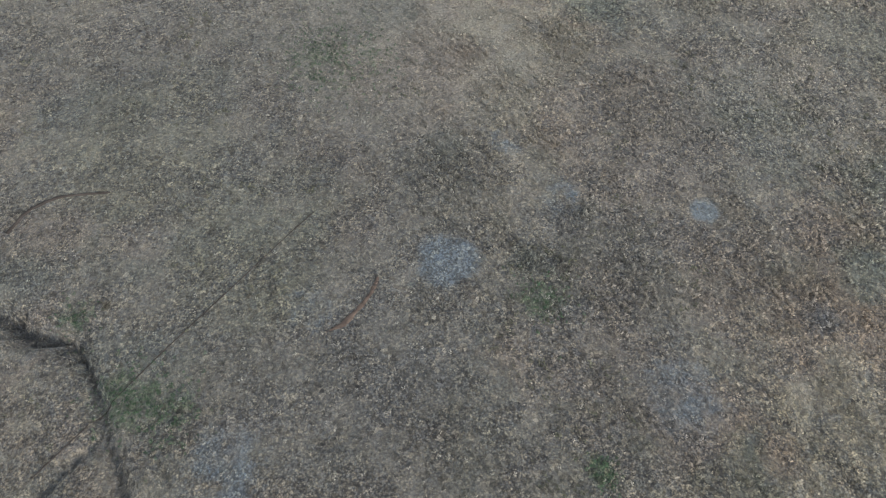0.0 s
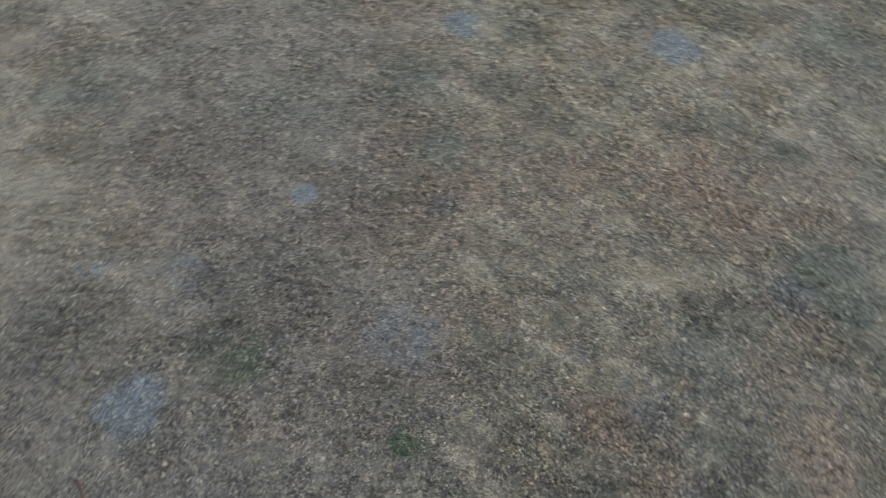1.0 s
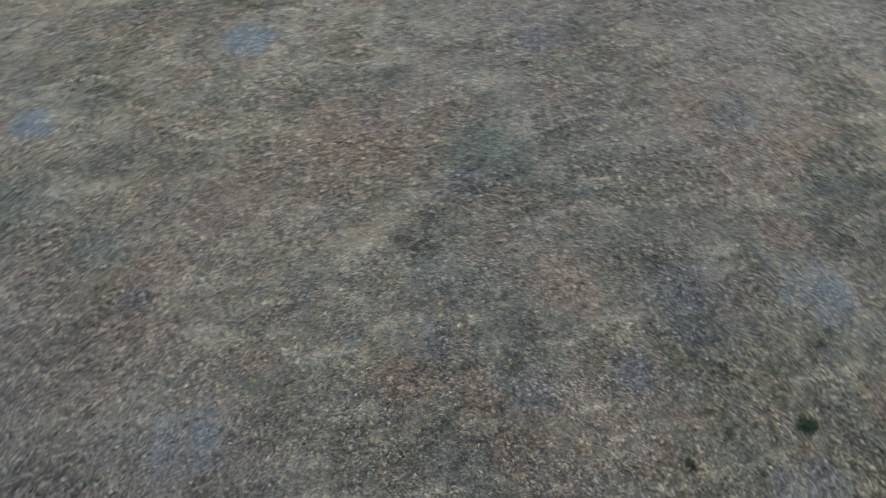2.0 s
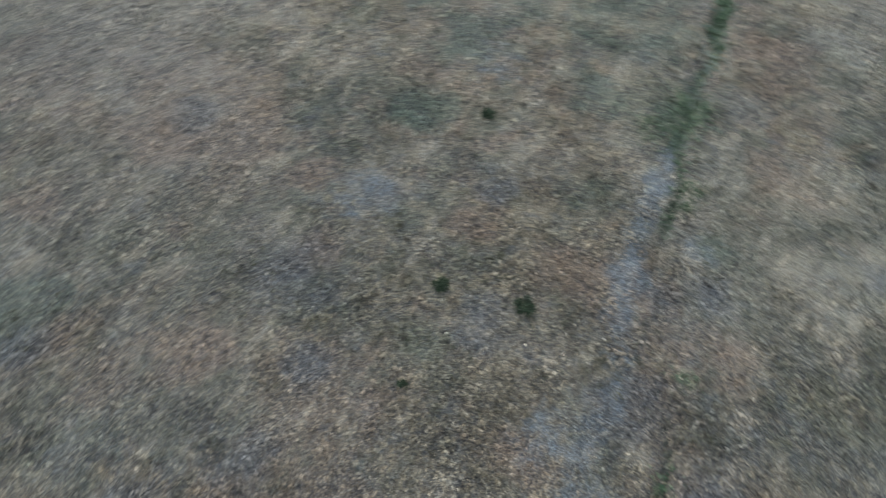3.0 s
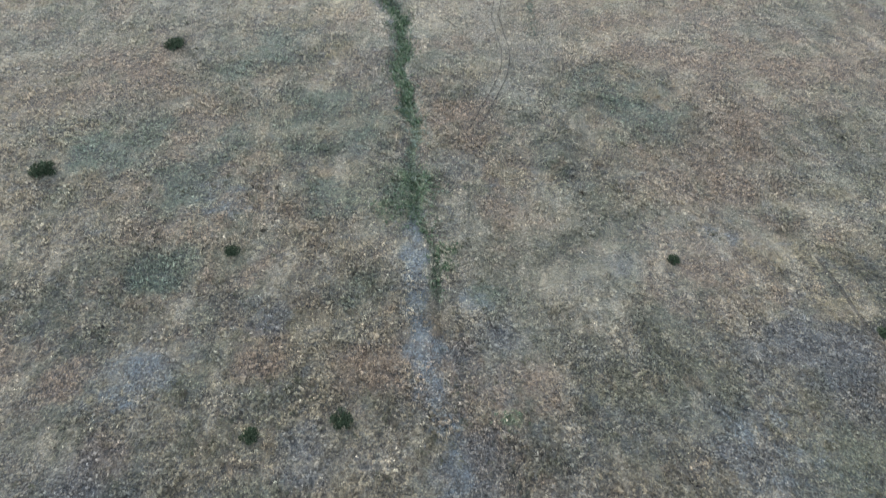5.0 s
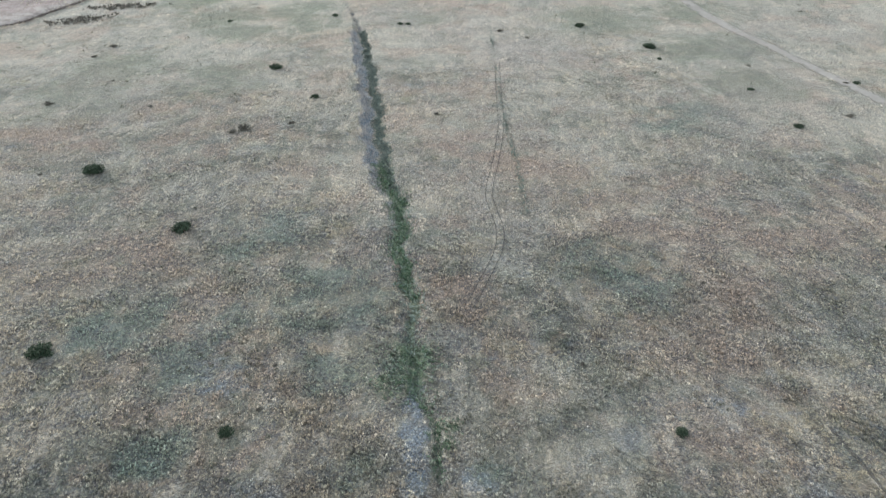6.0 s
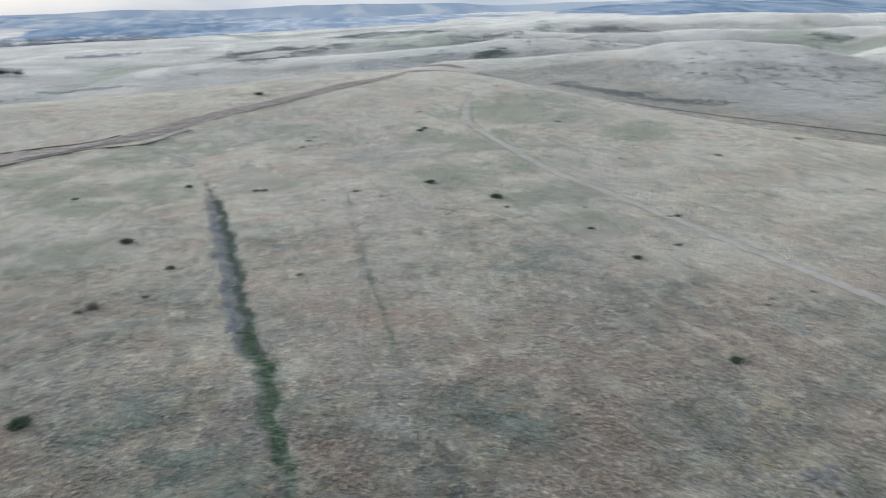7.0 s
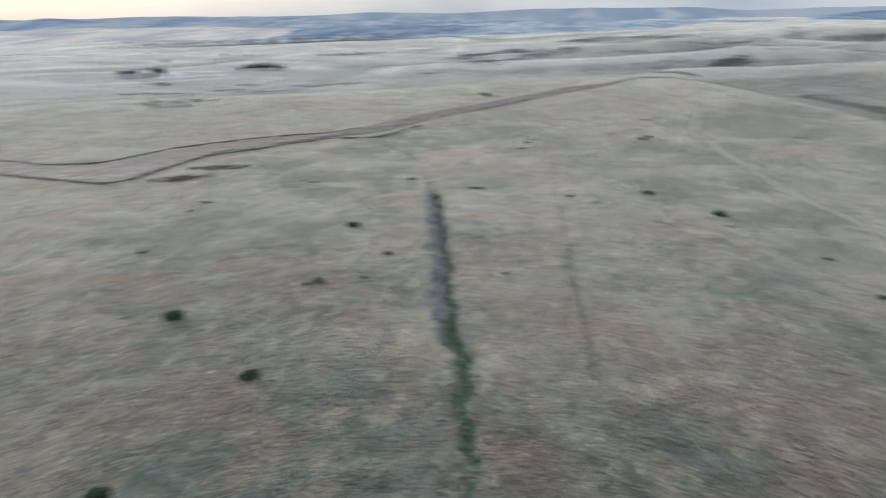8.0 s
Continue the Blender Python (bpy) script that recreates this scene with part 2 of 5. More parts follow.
def red_road():
    """Reddish cut earth: a pale sandy foot, a darker red face, long streaks."""
    p = Paint("reddish_dirt", 0.95)
    inner, across, _ = p.cover()
    n, streak = p.noise(2.4, 6, 0.7), p.noise(5.0, 6, 0.72)
    wobble = p.sums("ADD", across, p.span(streak, 0.3, 0.7, -0.16, 0.16))
    c = p.ramp(wobble, (0.0, (0.36, 0.33, 0.305)), (0.2, (0.45, 0.41, 0.378)), (0.38, (0.33, 0.268, 0.252)), (0.6, (0.38, 0.315, 0.297)), (0.8, (0.29, 0.232, 0.22)), (1.0, (0.35, 0.312, 0.288)))
    c = p.mix(p.span(n, 0.38, 0.6, 0.8, 0.0), c, (0.15, 0.122, 0.11))
    c = p.mix(p.span(p.noise(0.8, 4, 0.7), 0.5, 0.62, 0, 0.6), c, (0.42, 0.385, 0.345))
    p.done(c, n, 0.6, 0.3)
    p.put(p.bsdf.inputs["Alpha"], p.span(p.sums("ADD", inner, p.span(n, 0.3, 0.7, -0.4, 0.4)), 0.15, 0.6, 0.0, 0.97))
    return p.mat


def leafy(name, *stops):
    p = Paint(name, 0.7)
    return p.done(p.ramp(p.island(), *stops))


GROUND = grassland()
DRY = grass_blades("dry_grass", (0.0, (0.26, 0.27, 0.3)), (0.3, (0.72, 0.69, 0.63)), (0.5, (0.85, 0.92, 1.0)), (0.72, (1.6, 1.5, 1.33)), (1.0, (2.8, 2.8, 2.75)))
CLUMP = grass_blades("straw_clump", (0.0, (0.38, 0.4, 0.42)), (0.35, (0.95, 0.95, 0.93)), (0.6, (1.27, 1.26, 1.22)), (0.85, (1.6, 1.6, 1.58)), (1.0, (2.05, 2.06, 2.05)))
DRY_FAR = grass_blades("dry_slope_grass", (0.0, (0.88, 0.88, 0.88)), (0.5, (1.18, 1.16, 1.12)), (1.0, (1.5, 1.47, 1.42)))
GREEN = leafy("green_grass", (0.0, (0.07, 0.135, 0.08)), (0.5, (0.13, 0.215, 0.125)), (0.85, (0.22, 0.3, 0.19)), (1.0, (0.42, 0.45, 0.36)))
PALE_BLADES = leafy("pale_tall_grass", (0.0, (0.25, 0.23, 0.19)), (0.5, (0.38, 0.355, 0.3)), (1.0, (0.5, 0.47, 0.41)))
CREEK_LEAF = leafy("creek_leaf", (0.0, (0.035, 0.05, 0.042)), (0.5, (0.06, 0.08, 0.066)), (1.0, (0.11, 0.132, 0.11)))
THICKET_LEAF = leafy("thicket_leaf", (0.0, (0.13, 0.165, 0.145)), (0.5, (0.2, 0.235, 0.205)), (1.0, (0.3, 0.33, 0.29)))
GREY_STALK = leafy("grey_stalk", (0.0, (0.36, 0.35, 0.352)), (0.5, (0.48, 0.465, 0.455)), (1.0, (0.6, 0.58, 0.56)))
SHADED_TEAL = leafy("shaded_teal_grass", (0.0, (0.1, 0.14, 0.125)), (0.5, (0.155, 0.2, 0.178)), (1.0, (0.26, 0.3, 0.265)))
DUSTY = leafy("dusty_green_grass", (0.0, (0.17, 0.23, 0.2)), (0.5, (0.25, 0.32, 0.27)), (1.0, (0.38, 0.43, 0.37)))
LEAF = leafy("shrub_leaf", (0.0, (0.028, 0.05, 0.03)), (0.5, (0.056, 0.09, 0.052)), (0.85, (0.11, 0.15, 0.092)), (1.0, (0.2, 0.235, 0.17)))
BROWN_LEAF = leafy("dry_shrub_leaf", (0.0, (0.115, 0.108, 0.09)), (0.5, (0.18, 0.168, 0.138)), (1.0, (0.27, 0.252, 0.21)))
OLIVE_LEAF = leafy("olive_clump_leaf", (0.0, (0.1, 0.104, 0.075)), (0.5, (0.155, 0.16, 0.116)), (1.0, (0.24, 0.235, 0.175)))
# far leaves are paled and blued, distance haze put into their colour
FAR_LEAF = leafy("hazed_scrub_leaf", (0.0, (0.19, 0.212, 0.218)), (0.5, (0.28, 0.3, 0.298)), (1.0, (0.4, 0.41, 0.395)))
WOOD_LEAF = leafy("hazed_dark_wood_leaf", (0.0, (0.09, 0.124, 0.145)), (0.5, (0.135, 0.168, 0.188)), (1.0, (0.2, 0.235, 0.25)))
HAZE_LEAF = leafy("haze_tinted_tree_leaf", (0.0, (0.15, 0.2, 0.25)), (0.5, (0.2, 0.25, 0.3)), (1.0, (0.28, 0.32, 0.36)))
TREE_LEAF = leafy("tree_leaf", (0.0, (0.025, 0.04, 0.03)), (0.5, (0.04, 0.06, 0.045)), (1.0, (0.07, 0.09, 0.06)))
BARK = plain("bark", (0.09, 0.075, 0.06), (0.16, 0.135, 0.11), 0.1)
FAINT_DIRT = worn("faint_dirt", (0.44, 0.412, 0.372), (0.58, 0.545, 0.498), 1.6, 0.74, 0.5)
PALE_DIRT = worn("pale_dirt", (0.22, 0.208, 0.195), (0.37, 0.35, 0.325), 0.7, 0.94, 0.45)
RED_DIRT = red_road()
DARK_SOIL_SHADE = worn("dark_soil_shade", (0.055, 0.047, 0.043), (0.13, 0.11, 0.1), 1.0, 0.95)
SCAR_SOIL = worn("scar_soil", (0.09, 0.07, 0.062), (0.24, 0.18, 0.15), 0.5, 0.9, 0.9)
BANK_SOIL = worn("bank_soil", (0.13, 0.108, 0.096), (0.24, 0.2, 0.18), 2.2, 0.85, 1.0)
RUT_SOIL = worn("rut_soil", (0.12, 0.113, 0.104), (0.19, 0.178, 0.165), 0.6, 0.5)
FIELD_SOIL = plain("field_soil", (0.15, 0.14, 0.13), (0.34, 0.32, 0.298), 1.1, bump=0.8, depth=0.2)
STRAW_ROW = worn("straw_row", (0.28, 0.262, 0.236), (0.45, 0.422, 0.385), 3.2, 0.8, 1.35)
BAR_GRAVEL = worn("gravel_bar", (0.2, 0.185, 0.19), (0.3, 0.28, 0.285), 4.5, 0.8, 1.1)
GRAVEL = plain("gravel", (0.2, 0.215, 0.225), (0.33, 0.345, 0.355), 0.35)
PALE_GRAVEL = plain("pale_gravel", (0.5, 0.51, 0.52), (0.66, 0.67, 0.68), 0.8)
ASPHALT = plain("yard_asphalt", (0.12, 0.115, 0.125), (0.19, 0.18, 0.195), 2.0)
WHITE_WALL = plain("white_siding", (0.46, 0.48, 0.52), (0.62, 0.64, 0.67), 2.0, 0.6, 0.1)
GREY_ROOF = plain("grey_metal_roof", (0.27, 0.26, 0.33), (0.37, 0.36, 0.43), 3.0, 0.45, 0.1, 0.2)
DARK_ROOF = plain("dark_roof", (0.1, 0.11, 0.12), (0.17, 0.18, 0.19), 1.5, 0.7)
GLASS_DARK = plain("dark_window", (0.02, 0.025, 0.03), (0.04, 0.045, 0.05), 1.0, 0.15, 0.0)
STONE = plain("pale_stone", (0.3, 0.31, 0.32), (0.45, 0.46, 0.47), 0.2)
WHITE_PAINT = plain("white_paint", (0.72, 0.72, 0.71), (0.82, 0.82, 0.81), 0.8, 0.5, 0.05)


def haze_tinted_hill(name, dark, light, size, seed):
    """Far land: woods and open strips in soft patches of two sizes, with haze painted into both colours."""
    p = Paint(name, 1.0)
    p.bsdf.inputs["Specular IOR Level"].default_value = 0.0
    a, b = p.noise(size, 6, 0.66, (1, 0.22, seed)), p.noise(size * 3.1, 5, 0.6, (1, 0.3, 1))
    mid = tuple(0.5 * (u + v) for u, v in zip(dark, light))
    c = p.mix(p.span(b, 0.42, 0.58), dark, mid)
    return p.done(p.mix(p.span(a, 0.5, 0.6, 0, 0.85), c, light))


HAZE_NEAR = haze_tinted_hill("wooded_hill_haze_tint", (0.23, 0.31, 0.42), (0.54, 0.57, 0.6), 80.0, 1.0)
HAZE_BLUE = haze_tinted_hill("dark_woods_haze_tint", (0.17, 0.25, 0.36), (0.38, 0.44, 0.51), 60.0, 1.5)
HAZE_PLAIN = haze_tinted_hill("plain_haze_tint", (0.27, 0.35, 0.46), (0.6, 0.63, 0.66), 45.0, 2.5)
HAZE_FAR = haze_tinted_hill("pale_hill_haze_tint", (0.36, 0.44, 0.54), (0.6, 0.62, 0.65), 260.0, 2.0)
HAZE_WARM = haze_tinted_hill("painted_sunlit_land", (0.5, 0.5, 0.52), (0.86, 0.78, 0.7), 60.0, 3.0)


# ---- building helpers ----
def part(name, bm, material, parent=None, label=""):
    """One bmesh as one mesh object, under a thing or a part."""
    me = bpy.data.meshes.new(name)
    bm.to_mesh(me)
    bm.free()
    me.materials.append(material)
    ob = new(name, me)
    if parent is not None:
        ob.parent = parent
    if label:
        ob["label"] = label
    return ob


def from_arrays(name, verts, faces, material):
    """Triangles or quads from arrays, quickly."""
    me = bpy.data.meshes.new(name)
    verts, faces = np.asarray(verts, np.float32), np.asarray(faces, np.int32)
    me.vertices.add(len(verts))
    me.vertices.foreach_set("co", verts.ravel())
    k = faces.shape[1]
    me.loops.add(faces.size)
    me.loops.foreach_set("vertex_index", faces.ravel())
    me.polygons.add(len(faces))
    me.polygons.foreach_set("loop_start", np.arange(0, faces.size, k, dtype=np.int32))
    me.polygons.foreach_set("loop_total", np.full(len(faces), k, np.int32))
    me.update(calc_edges=True)
    me.materials.append(material)
    return new(name, me)


def smooth(ob):
    ob.data.polygons.foreach_set("use_smooth", np.ones(len(ob.data.polygons), bool))
    return ob


def empty(name, m):
    ob = new(name)
    ob.empty_display_size = 0.3
    ob.matrix_world = m
    return ob


def box(bm, x0, y0, z0, x1, y1, z1):
    made = bmesh.ops.create_cube(bm, size=1)["verts"]
    bmesh.ops.scale(bm, vec=(x1 - x0, y1 - y0, z1 - z0), verts=made)
    bmesh.ops.translate(bm, vec=((x0 + x1) / 2, (y0 + y1) / 2, (z0 + z1) / 2), verts=made)
    return made


def curve(points, gap=1.0):
    """A smooth line through points (each x, y and more), resampled about every gap metres."""
    p = np.asarray(points, float)
    p = np.vstack([2 * p[0] - p[1], p, 2 * p[-1] - p[-2]])
    out = []
    for a, b, c, d in zip(p, p[1:], p[2:], p[3:]):
        n = max(2, int(np.hypot(*(c - b)[:2]) / gap))
        k = np.linspace(0, 1, n, endpoint=False)[:, None]
        out.append(0.5 * (2 * b + (c - a) * k + (2 * a - 5 * b + 4 * c - d) * k ** 2 + (3 * b - a - 3 * c + d) * k ** 3))
    return np.vstack(out + [p[-2:-1]])


# ---- lie of the land: plain numbers, metres ----
def bump(x, y, cx, cy, high, long, wide, turn=0.0):
    """A smooth hill (or hollow) centred on cx, cy; turn in degrees turns its long axis from x."""
    c, s = math.cos(radians(turn)), math.sin(radians(turn))
    u, v = (x - cx) * c + (y - cy) * s, (y - cy) * c - (x - cx) * s
    return high * np.exp(-(u / long) ** 2 - (v / wide) ** 2)


def step(v, a, b):
    k = np.clip((v - a) / (b - a), 0, 1)
    return k * k * (3 - 2 * k)


def lattice(x, y, size, seed):
    """Smooth value noise from -1 to 1 with cells of that size."""
    x, y = np.asarray(x, float) / size, np.asarray(y, float) / size
    i, j = np.floor(x), np.floor(y)
    u, v = x - i, y - j
    u, v = u * u * (3 - 2 * u), v * v * (3 - 2 * v)

    def corner(a, b):
        n = np.sin(a * 127.1 + b * 311.7 + seed * 74.7) * 43758.5453
        return (n - np.floor(n)) * 2 - 1
    return (corner(i, j) * (1 - u) + corner(i + 1, j) * u) * (1 - v) + (corner(i, j + 1) * (1 - u) + corner(i + 1, j + 1) * u) * v


def draws(x, y):
    """Winding draws between the far hills: 1 along their beds."""
    bent = 60 * lattice(x, y, 240, 15)
    return (1 - np.abs(lattice(x + bent, y - bent, 330, 14))) ** 7


def spine(x, y, crest, wide):
    """A long ridge whose crest runs through points x, y, height; wide is its reach to each side."""
    z = np.zeros_like(x)
    for (x0, y0, h0), (x1, y1, h1) in zip(crest, crest[1:]):
        k = np.clip(((x - x0) * (x1 - x0) + (y - y0) * (y1 - y0)) / ((x1 - x0) ** 2 + (y1 - y0) ** 2), 0, 1)
        q = np.hypot(x - x0 - k * (x1 - x0), y - y0 - k * (y1 - y0)) / wide
        z = np.maximum(z, (h0 + (h1 - h0) * k) * np.exp(-q * q))
    return z


RIDGES = [([(150, 1800, 4), (296, 1725, 9.6), (437, 1608, 7.2), (590, 1469, 19.1), (779, 1282, 17.3)], 190),
          ([(120, 640, 8), (175, 616, 15.9), (218, 591, 19), (253, 566, 21.2), (283, 540, 24.3), (314, 511, 30.1), (350, 500, 26), (390, 500, 12)], 85),
          ([(370, 600, 6), (461, 604, 21), (566, 634, 17), (715, 625, 21), (866, 594, 22), (1000, 540, 10)], 140)]
# crests of the receding folds behind the hill, x, y and true height
FOLDS = [([(60, 610, -10), (134, 585, 0.4), (184, 571, 2), (236, 552, 6.8), (271, 535, 10), (290, 512, 16), (318, 490, 18.5), (350, 470, 15)], 62),
         ([(-240, 800, -17), (-130, 775, -12), (-34, 759, -4.7), (61, 758, -1.6), (120, 751, 1.6), (170, 740, 5.2), (215, 729, 10.5), (260, 715, 11), (330, 690, 6)], 60),
         ([(275, 860, -9), (302, 846, -3), (333, 836, 6), (354, 828, 10), (388, 812, 10.6), (420, 796, 11), (457, 776, 14.4), (500, 748, 14.8), (551, 712, 14.6), (600, 677, 18)], 60),
         ([(-160, 1045, -17), (35, 1049, -8), (84, 1047, 2.2), (140, 1041, 3.4), (195, 1032, 8.6), (225, 1026, 10.6), (271, 1014, 5.4), (320, 1000, 9), (390, 985, 4)], 75),
         ([(-300, 1380, -26), (26, 1400, -9), (112, 1396, -5.6), (208, 1385, 1.4), (310, 1365, 6.3), (425, 1334, 13), (509, 1304, 18), (625, 1253, 19), (746, 1185, 24), (880, 1080, 22)], 120),
         ([(-956, 1642, -43), (-749, 1746, -40), (-516, 1829, -31), (-368, 1864, -25.5), (-227, 1886, -21), (-82, 1898, -13), (35, 1900, -9.5), (166, 1893, -7), (500, 1860, 2)], 260)]


def folds(x, y):
    """The open country behind the crest: a floor that falls away to the valley, and fold behind fold."""
    r = np.hypot(x, y)
    floor = -16 - 20 * step(r, 1000, 1950) * (1 - step(x + 0.1 * y, -150, 500)) + 6 * step(r, 1000, 2400) * step(x, 0, 600)
    floor = floor - 26 * step(r, 1960, 2300) * step(x, -480, -200) * (1 - step(x, 300, 800))
    floor = floor - 45 * step(r, 2650, 3000) * (1 - step(x, -400, -100))
    z = floor.copy()
    for crest, reach in FOLDS:
        for (x0, y0, h0), (x1, y1, h1) in zip(crest, crest[1:]):
            k = np.clip(((x - x0) * (x1 - x0) + (y - y0) * (y1 - y0)) / ((x1 - x0) ** 2 + (y1 - y0) ** 2), 0, 1)
            q = np.hypot(x - x0 - k * (x1 - x0), y - y0 - k * (y1 - y0)) / reach
            z = np.maximum(z, floor + (h0 + (h1 - h0) * k - floor) * np.exp(-q * q))
    low = (1 - step(z - floor, 4, 16)) * (1 - np.exp(-((x + 360) / 110) ** 2 - ((y - 740) / 130) ** 2))
    z = z + 1.3 * lattice(x, y, 170, 1) + 0.7 * lattice(x, y, 80, 2) - (1.5 + 3.0 * low) * draws(x, y)
    return z + 2.4 * low * (0.5 - np.abs(lattice(0.45 * x, y + 0.2 * x, 120, 16))) + 9 * step(r, 2600, 4500) * lattice(x, y, 480, 3)


def land(x, y):
    """Height of the open land, without gullies and banks."""
    x, y = np.asarray(x, float), np.asarray(y, float)
    r = np.hypot(x, y)
    north = -0.245 * (x - 70) + 0.97 * (y - 395)
    east = 0.915 * (x - 94) + 0.40 * (y - 327)
    z = -15 * step(north, -10, 190) * (1 - step(x, 120, 420)) - 6 * step(-x + 0.3 * y, 430, 900) * step(y, 200, 700)
    z = z - 4.5 * step(x + 0.3 * y, 90, 240) - 7 * step(east, -5, 85) * step(y, 90, 240)
    z = z + bump(x, y, 65, 385, 11.2, 110, 95) + bump(x, y, -140, 335, 6.4, 165, 70, 11) + bump(x, y, 125, 262, 7.6, 130, 60, -66)
    z = z + bump(x, y, 330, 690, 8, 200, 95, -25) + bump(x, y, 640, 820, 12, 300, 170, -20)
    z = z + bump(x, y, 1450, 1100, 30, 800, 500, 20) + bump(x, y, 950, 560, 8, 260, 160, 15)
    z = z + bump(x, y, -850, 3300, -42, 1800, 1300, 10) + bump(x, y, -1500, 1500, -14, 800, 700)
    z = z + bump(x, y, 150, 1500, 6, 500, 160, 15) + bump(x, y, 800, 2000, 14, 900, 260, 10)
    for crest, reach in RIDGES:
        z = z + spine(x, y, crest, reach)
    far, wide = step(r, 420, 800), step(r, 900, 1800)
    z = z + far * (4.6 * lattice(x, y, 170, 1) + 2.0 * lattice(x, y, 80, 2) * (1 - wide) - 6.5 * draws(x, y) + 5.5 * lattice(0.4 * x + 0.16 * y, y - 0.25 * x, 190, 23)) + wide * 12 * lattice(x, y, 480, 3)
    open_country = step(r, 490, 600) * step(y - 1.02 * x, -40, 140)
    z = z * (1 - open_country) + folds(x, y) * open_country
    return z + (1 - step(r, 150, 380)) * (0.35 * lattice(x, y, 26, 4) + 0.13 * lattice(x, y, 7, 5))


# ---- gullies: x, y, half width, depth ----
GULLY = curve([(-22, 178, 2.0, 0.63), (-19.4, 161.3, 2.2, 0.70), (-16, 139.4, 2.3, 0.77), (-13.5, 122.2, 2.2, 0.77), (-11.9, 108.8, 2.1, 0.77), (-10.3, 98.4, 1.9, 0.77),
               (-8.8, 92.5, 1.8, 0.91), (-7.3, 88, 1.7, 0.77), (-6.4, 81.6, 1.7, 0.70), (-6, 75.7, 1.6, 0.63), (-5, 68.3, 1.4, 0.56), (-4.1, 62, 1.3, 0.49), (-3.4, 54, 1.2, 0.42)], 0.7)
GULLY[:, 0] += (0.32 * np.sin(GULLY[:, 1] * 0.74) + 0.26 * np.sin(GULLY[:, 1] * 0.31 + 1.0) + 0.14 * np.sin(GULLY[:, 1] * 1.9)) * np.clip((GULLY[:, 1] - 54) / 6, 0, 1) * np.clip((178 - GULLY[:, 1]) / 10, 0, 1)
GULLY_LOW = curve([(-3.4, 54, 1.2, 0.5), (-3.0, 48.6, 0.9, 0.4), (-1.2, 44.4, 0.6, 0.45), (-1, 41, 0.55, 0.45), (-0.2, 32.6, 0.4, 0.25), (0.7, 27.4, 0.35, 0.2),
                   (3.8, 24.7, 0.4, 0.3), (5.1, 22.1, 0.5, 0.4), (6, 18.7, 0.5, 0.45), (5.8, 13.4, 0.5, 0.5), (5.2, 6, 0.4, 0.3)], 0.5)
GULLY_HEAD = curve([(-22, 178, 1.4, 0.6), (-24.6, 191.3, 0.8, 0.5), (-28.4, 205, 0.6, 0.3), (-32.4, 217.9, 0.5, 0.15)], 1)
BACK_GULLY = curve([(36, -27, 0.9, 0.8), (29.9, -24.7, 0.9, 1.5), (27.6, -23.2, 0.9, 1.5), (25.1, -22.6, 0.8, 1.4), (23.4, -20.8, 0.7, 1.1), (22.2, -18.7, 0.6, 0.7), (21, -15.9, 0.5, 0.6),
                    (20.1, -14, 0.5, 0.6), (19.1, -11.5, 0.55, 0.6), (18, -7, 0.5, 0.4)], 0.4)
BACK_BRANCH = curve([(20.9, -15.6, 0.3, 0.3), (22.8, -13.5, 0.35, 0.3), (24.2, -11.9, 0.4, 0.3), (28, -8, 0.3, 0.2)], 0.4)
CRACK = curve([(25, -13.1, 0.13, 0.25), (21.2, -17.4, 0.13, 0.25), (18, -21.2, 0.12, 0.25), (13.4, -26.5, 0.12, 0.22), (7.9, -32.7, 0.1, 0.15)], 0.3)
SCARP = curve([(31.3, -31.9, 0.26, 0.3), (30.5, -33.6, 0.26, 0.3), (29.4, -34.6, 0.24, 0.3), (28, -35.2, 0.22, 0.3), (26, -35.4, 0.18, 0.25), (24.1, -35.4, 0.12, 0.2)], 0.3)
SCAR = curve([(3.0, -26.4, 0.16, 0.2), (3.3, -25.4, 0.3, 0.2), (3.9, -24.5, 0.22, 0.2), (5.3, -22.9, 0.26, 0.2), (6.7, -22.1, 0.1, 0.2)], 0.25)
CREEK = curve([(412, 413, 3, 1.5), (360, 352, 3, 1.5), (341, 307, 3, 2), (310, 254, 4, 2), (262, 205, 5, 2.5), (230, 169, 5, 3), (211, 137, 5, 3), (200, 116, 5, 3), (198, 102, 5, 3), (198, 88, 5, 3), (205, 60, 5, 3)], 2)


def cut(x, y, line):
    """How deep a gully cuts into the land at x, y."""
    down = np.zeros_like(x)
    edge = line[:, 2].max() * 2.6
    near = np.where((x > line[:, 0].min() - edge) & (x < line[:, 0].max() + edge) & (y > line[:, 1].min() - edge) & (y < line[:, 1].max() + edge))[0]
    for part_of in np.array_split(near, max(1, len(near) // 20000)):
        if len(part_of) == 0:
            continue
        d = np.hypot(x[part_of, None] - line[None, :, 0], y[part_of, None] - line[None, :, 1])
        k = d.argmin(1)
        half = line[k, 2] * (1 + 0.3 * lattice(x[part_of], y[part_of], 2.3, 9) + 0.22 * lattice(x[part_of], y[part_of], 6.0, 10))
        down[part_of] = line[k, 3] * (1 - step(d[np.arange(len(k)), k], half * 0.25, half * 1.25))
    return down


def ticks(a, b, fine_a, fine_b, c, d, reach):
    """Grid lines: finest between fine_a and fine_b, fine from a to b, then ever wider out to reach."""
    inner = [np.arange(a, fine_a, 0.8), np.arange(fine_a, fine_b, 0.4 if d else 0.8), np.arange(fine_b, b, 0.8)]
    grow = 0.8 * np.cumsum(1.03 ** np.arange(400))
    grow = grow[grow < reach]
    return np.concatenate([(a - grow)[::-1], *inner, b + c + grow])


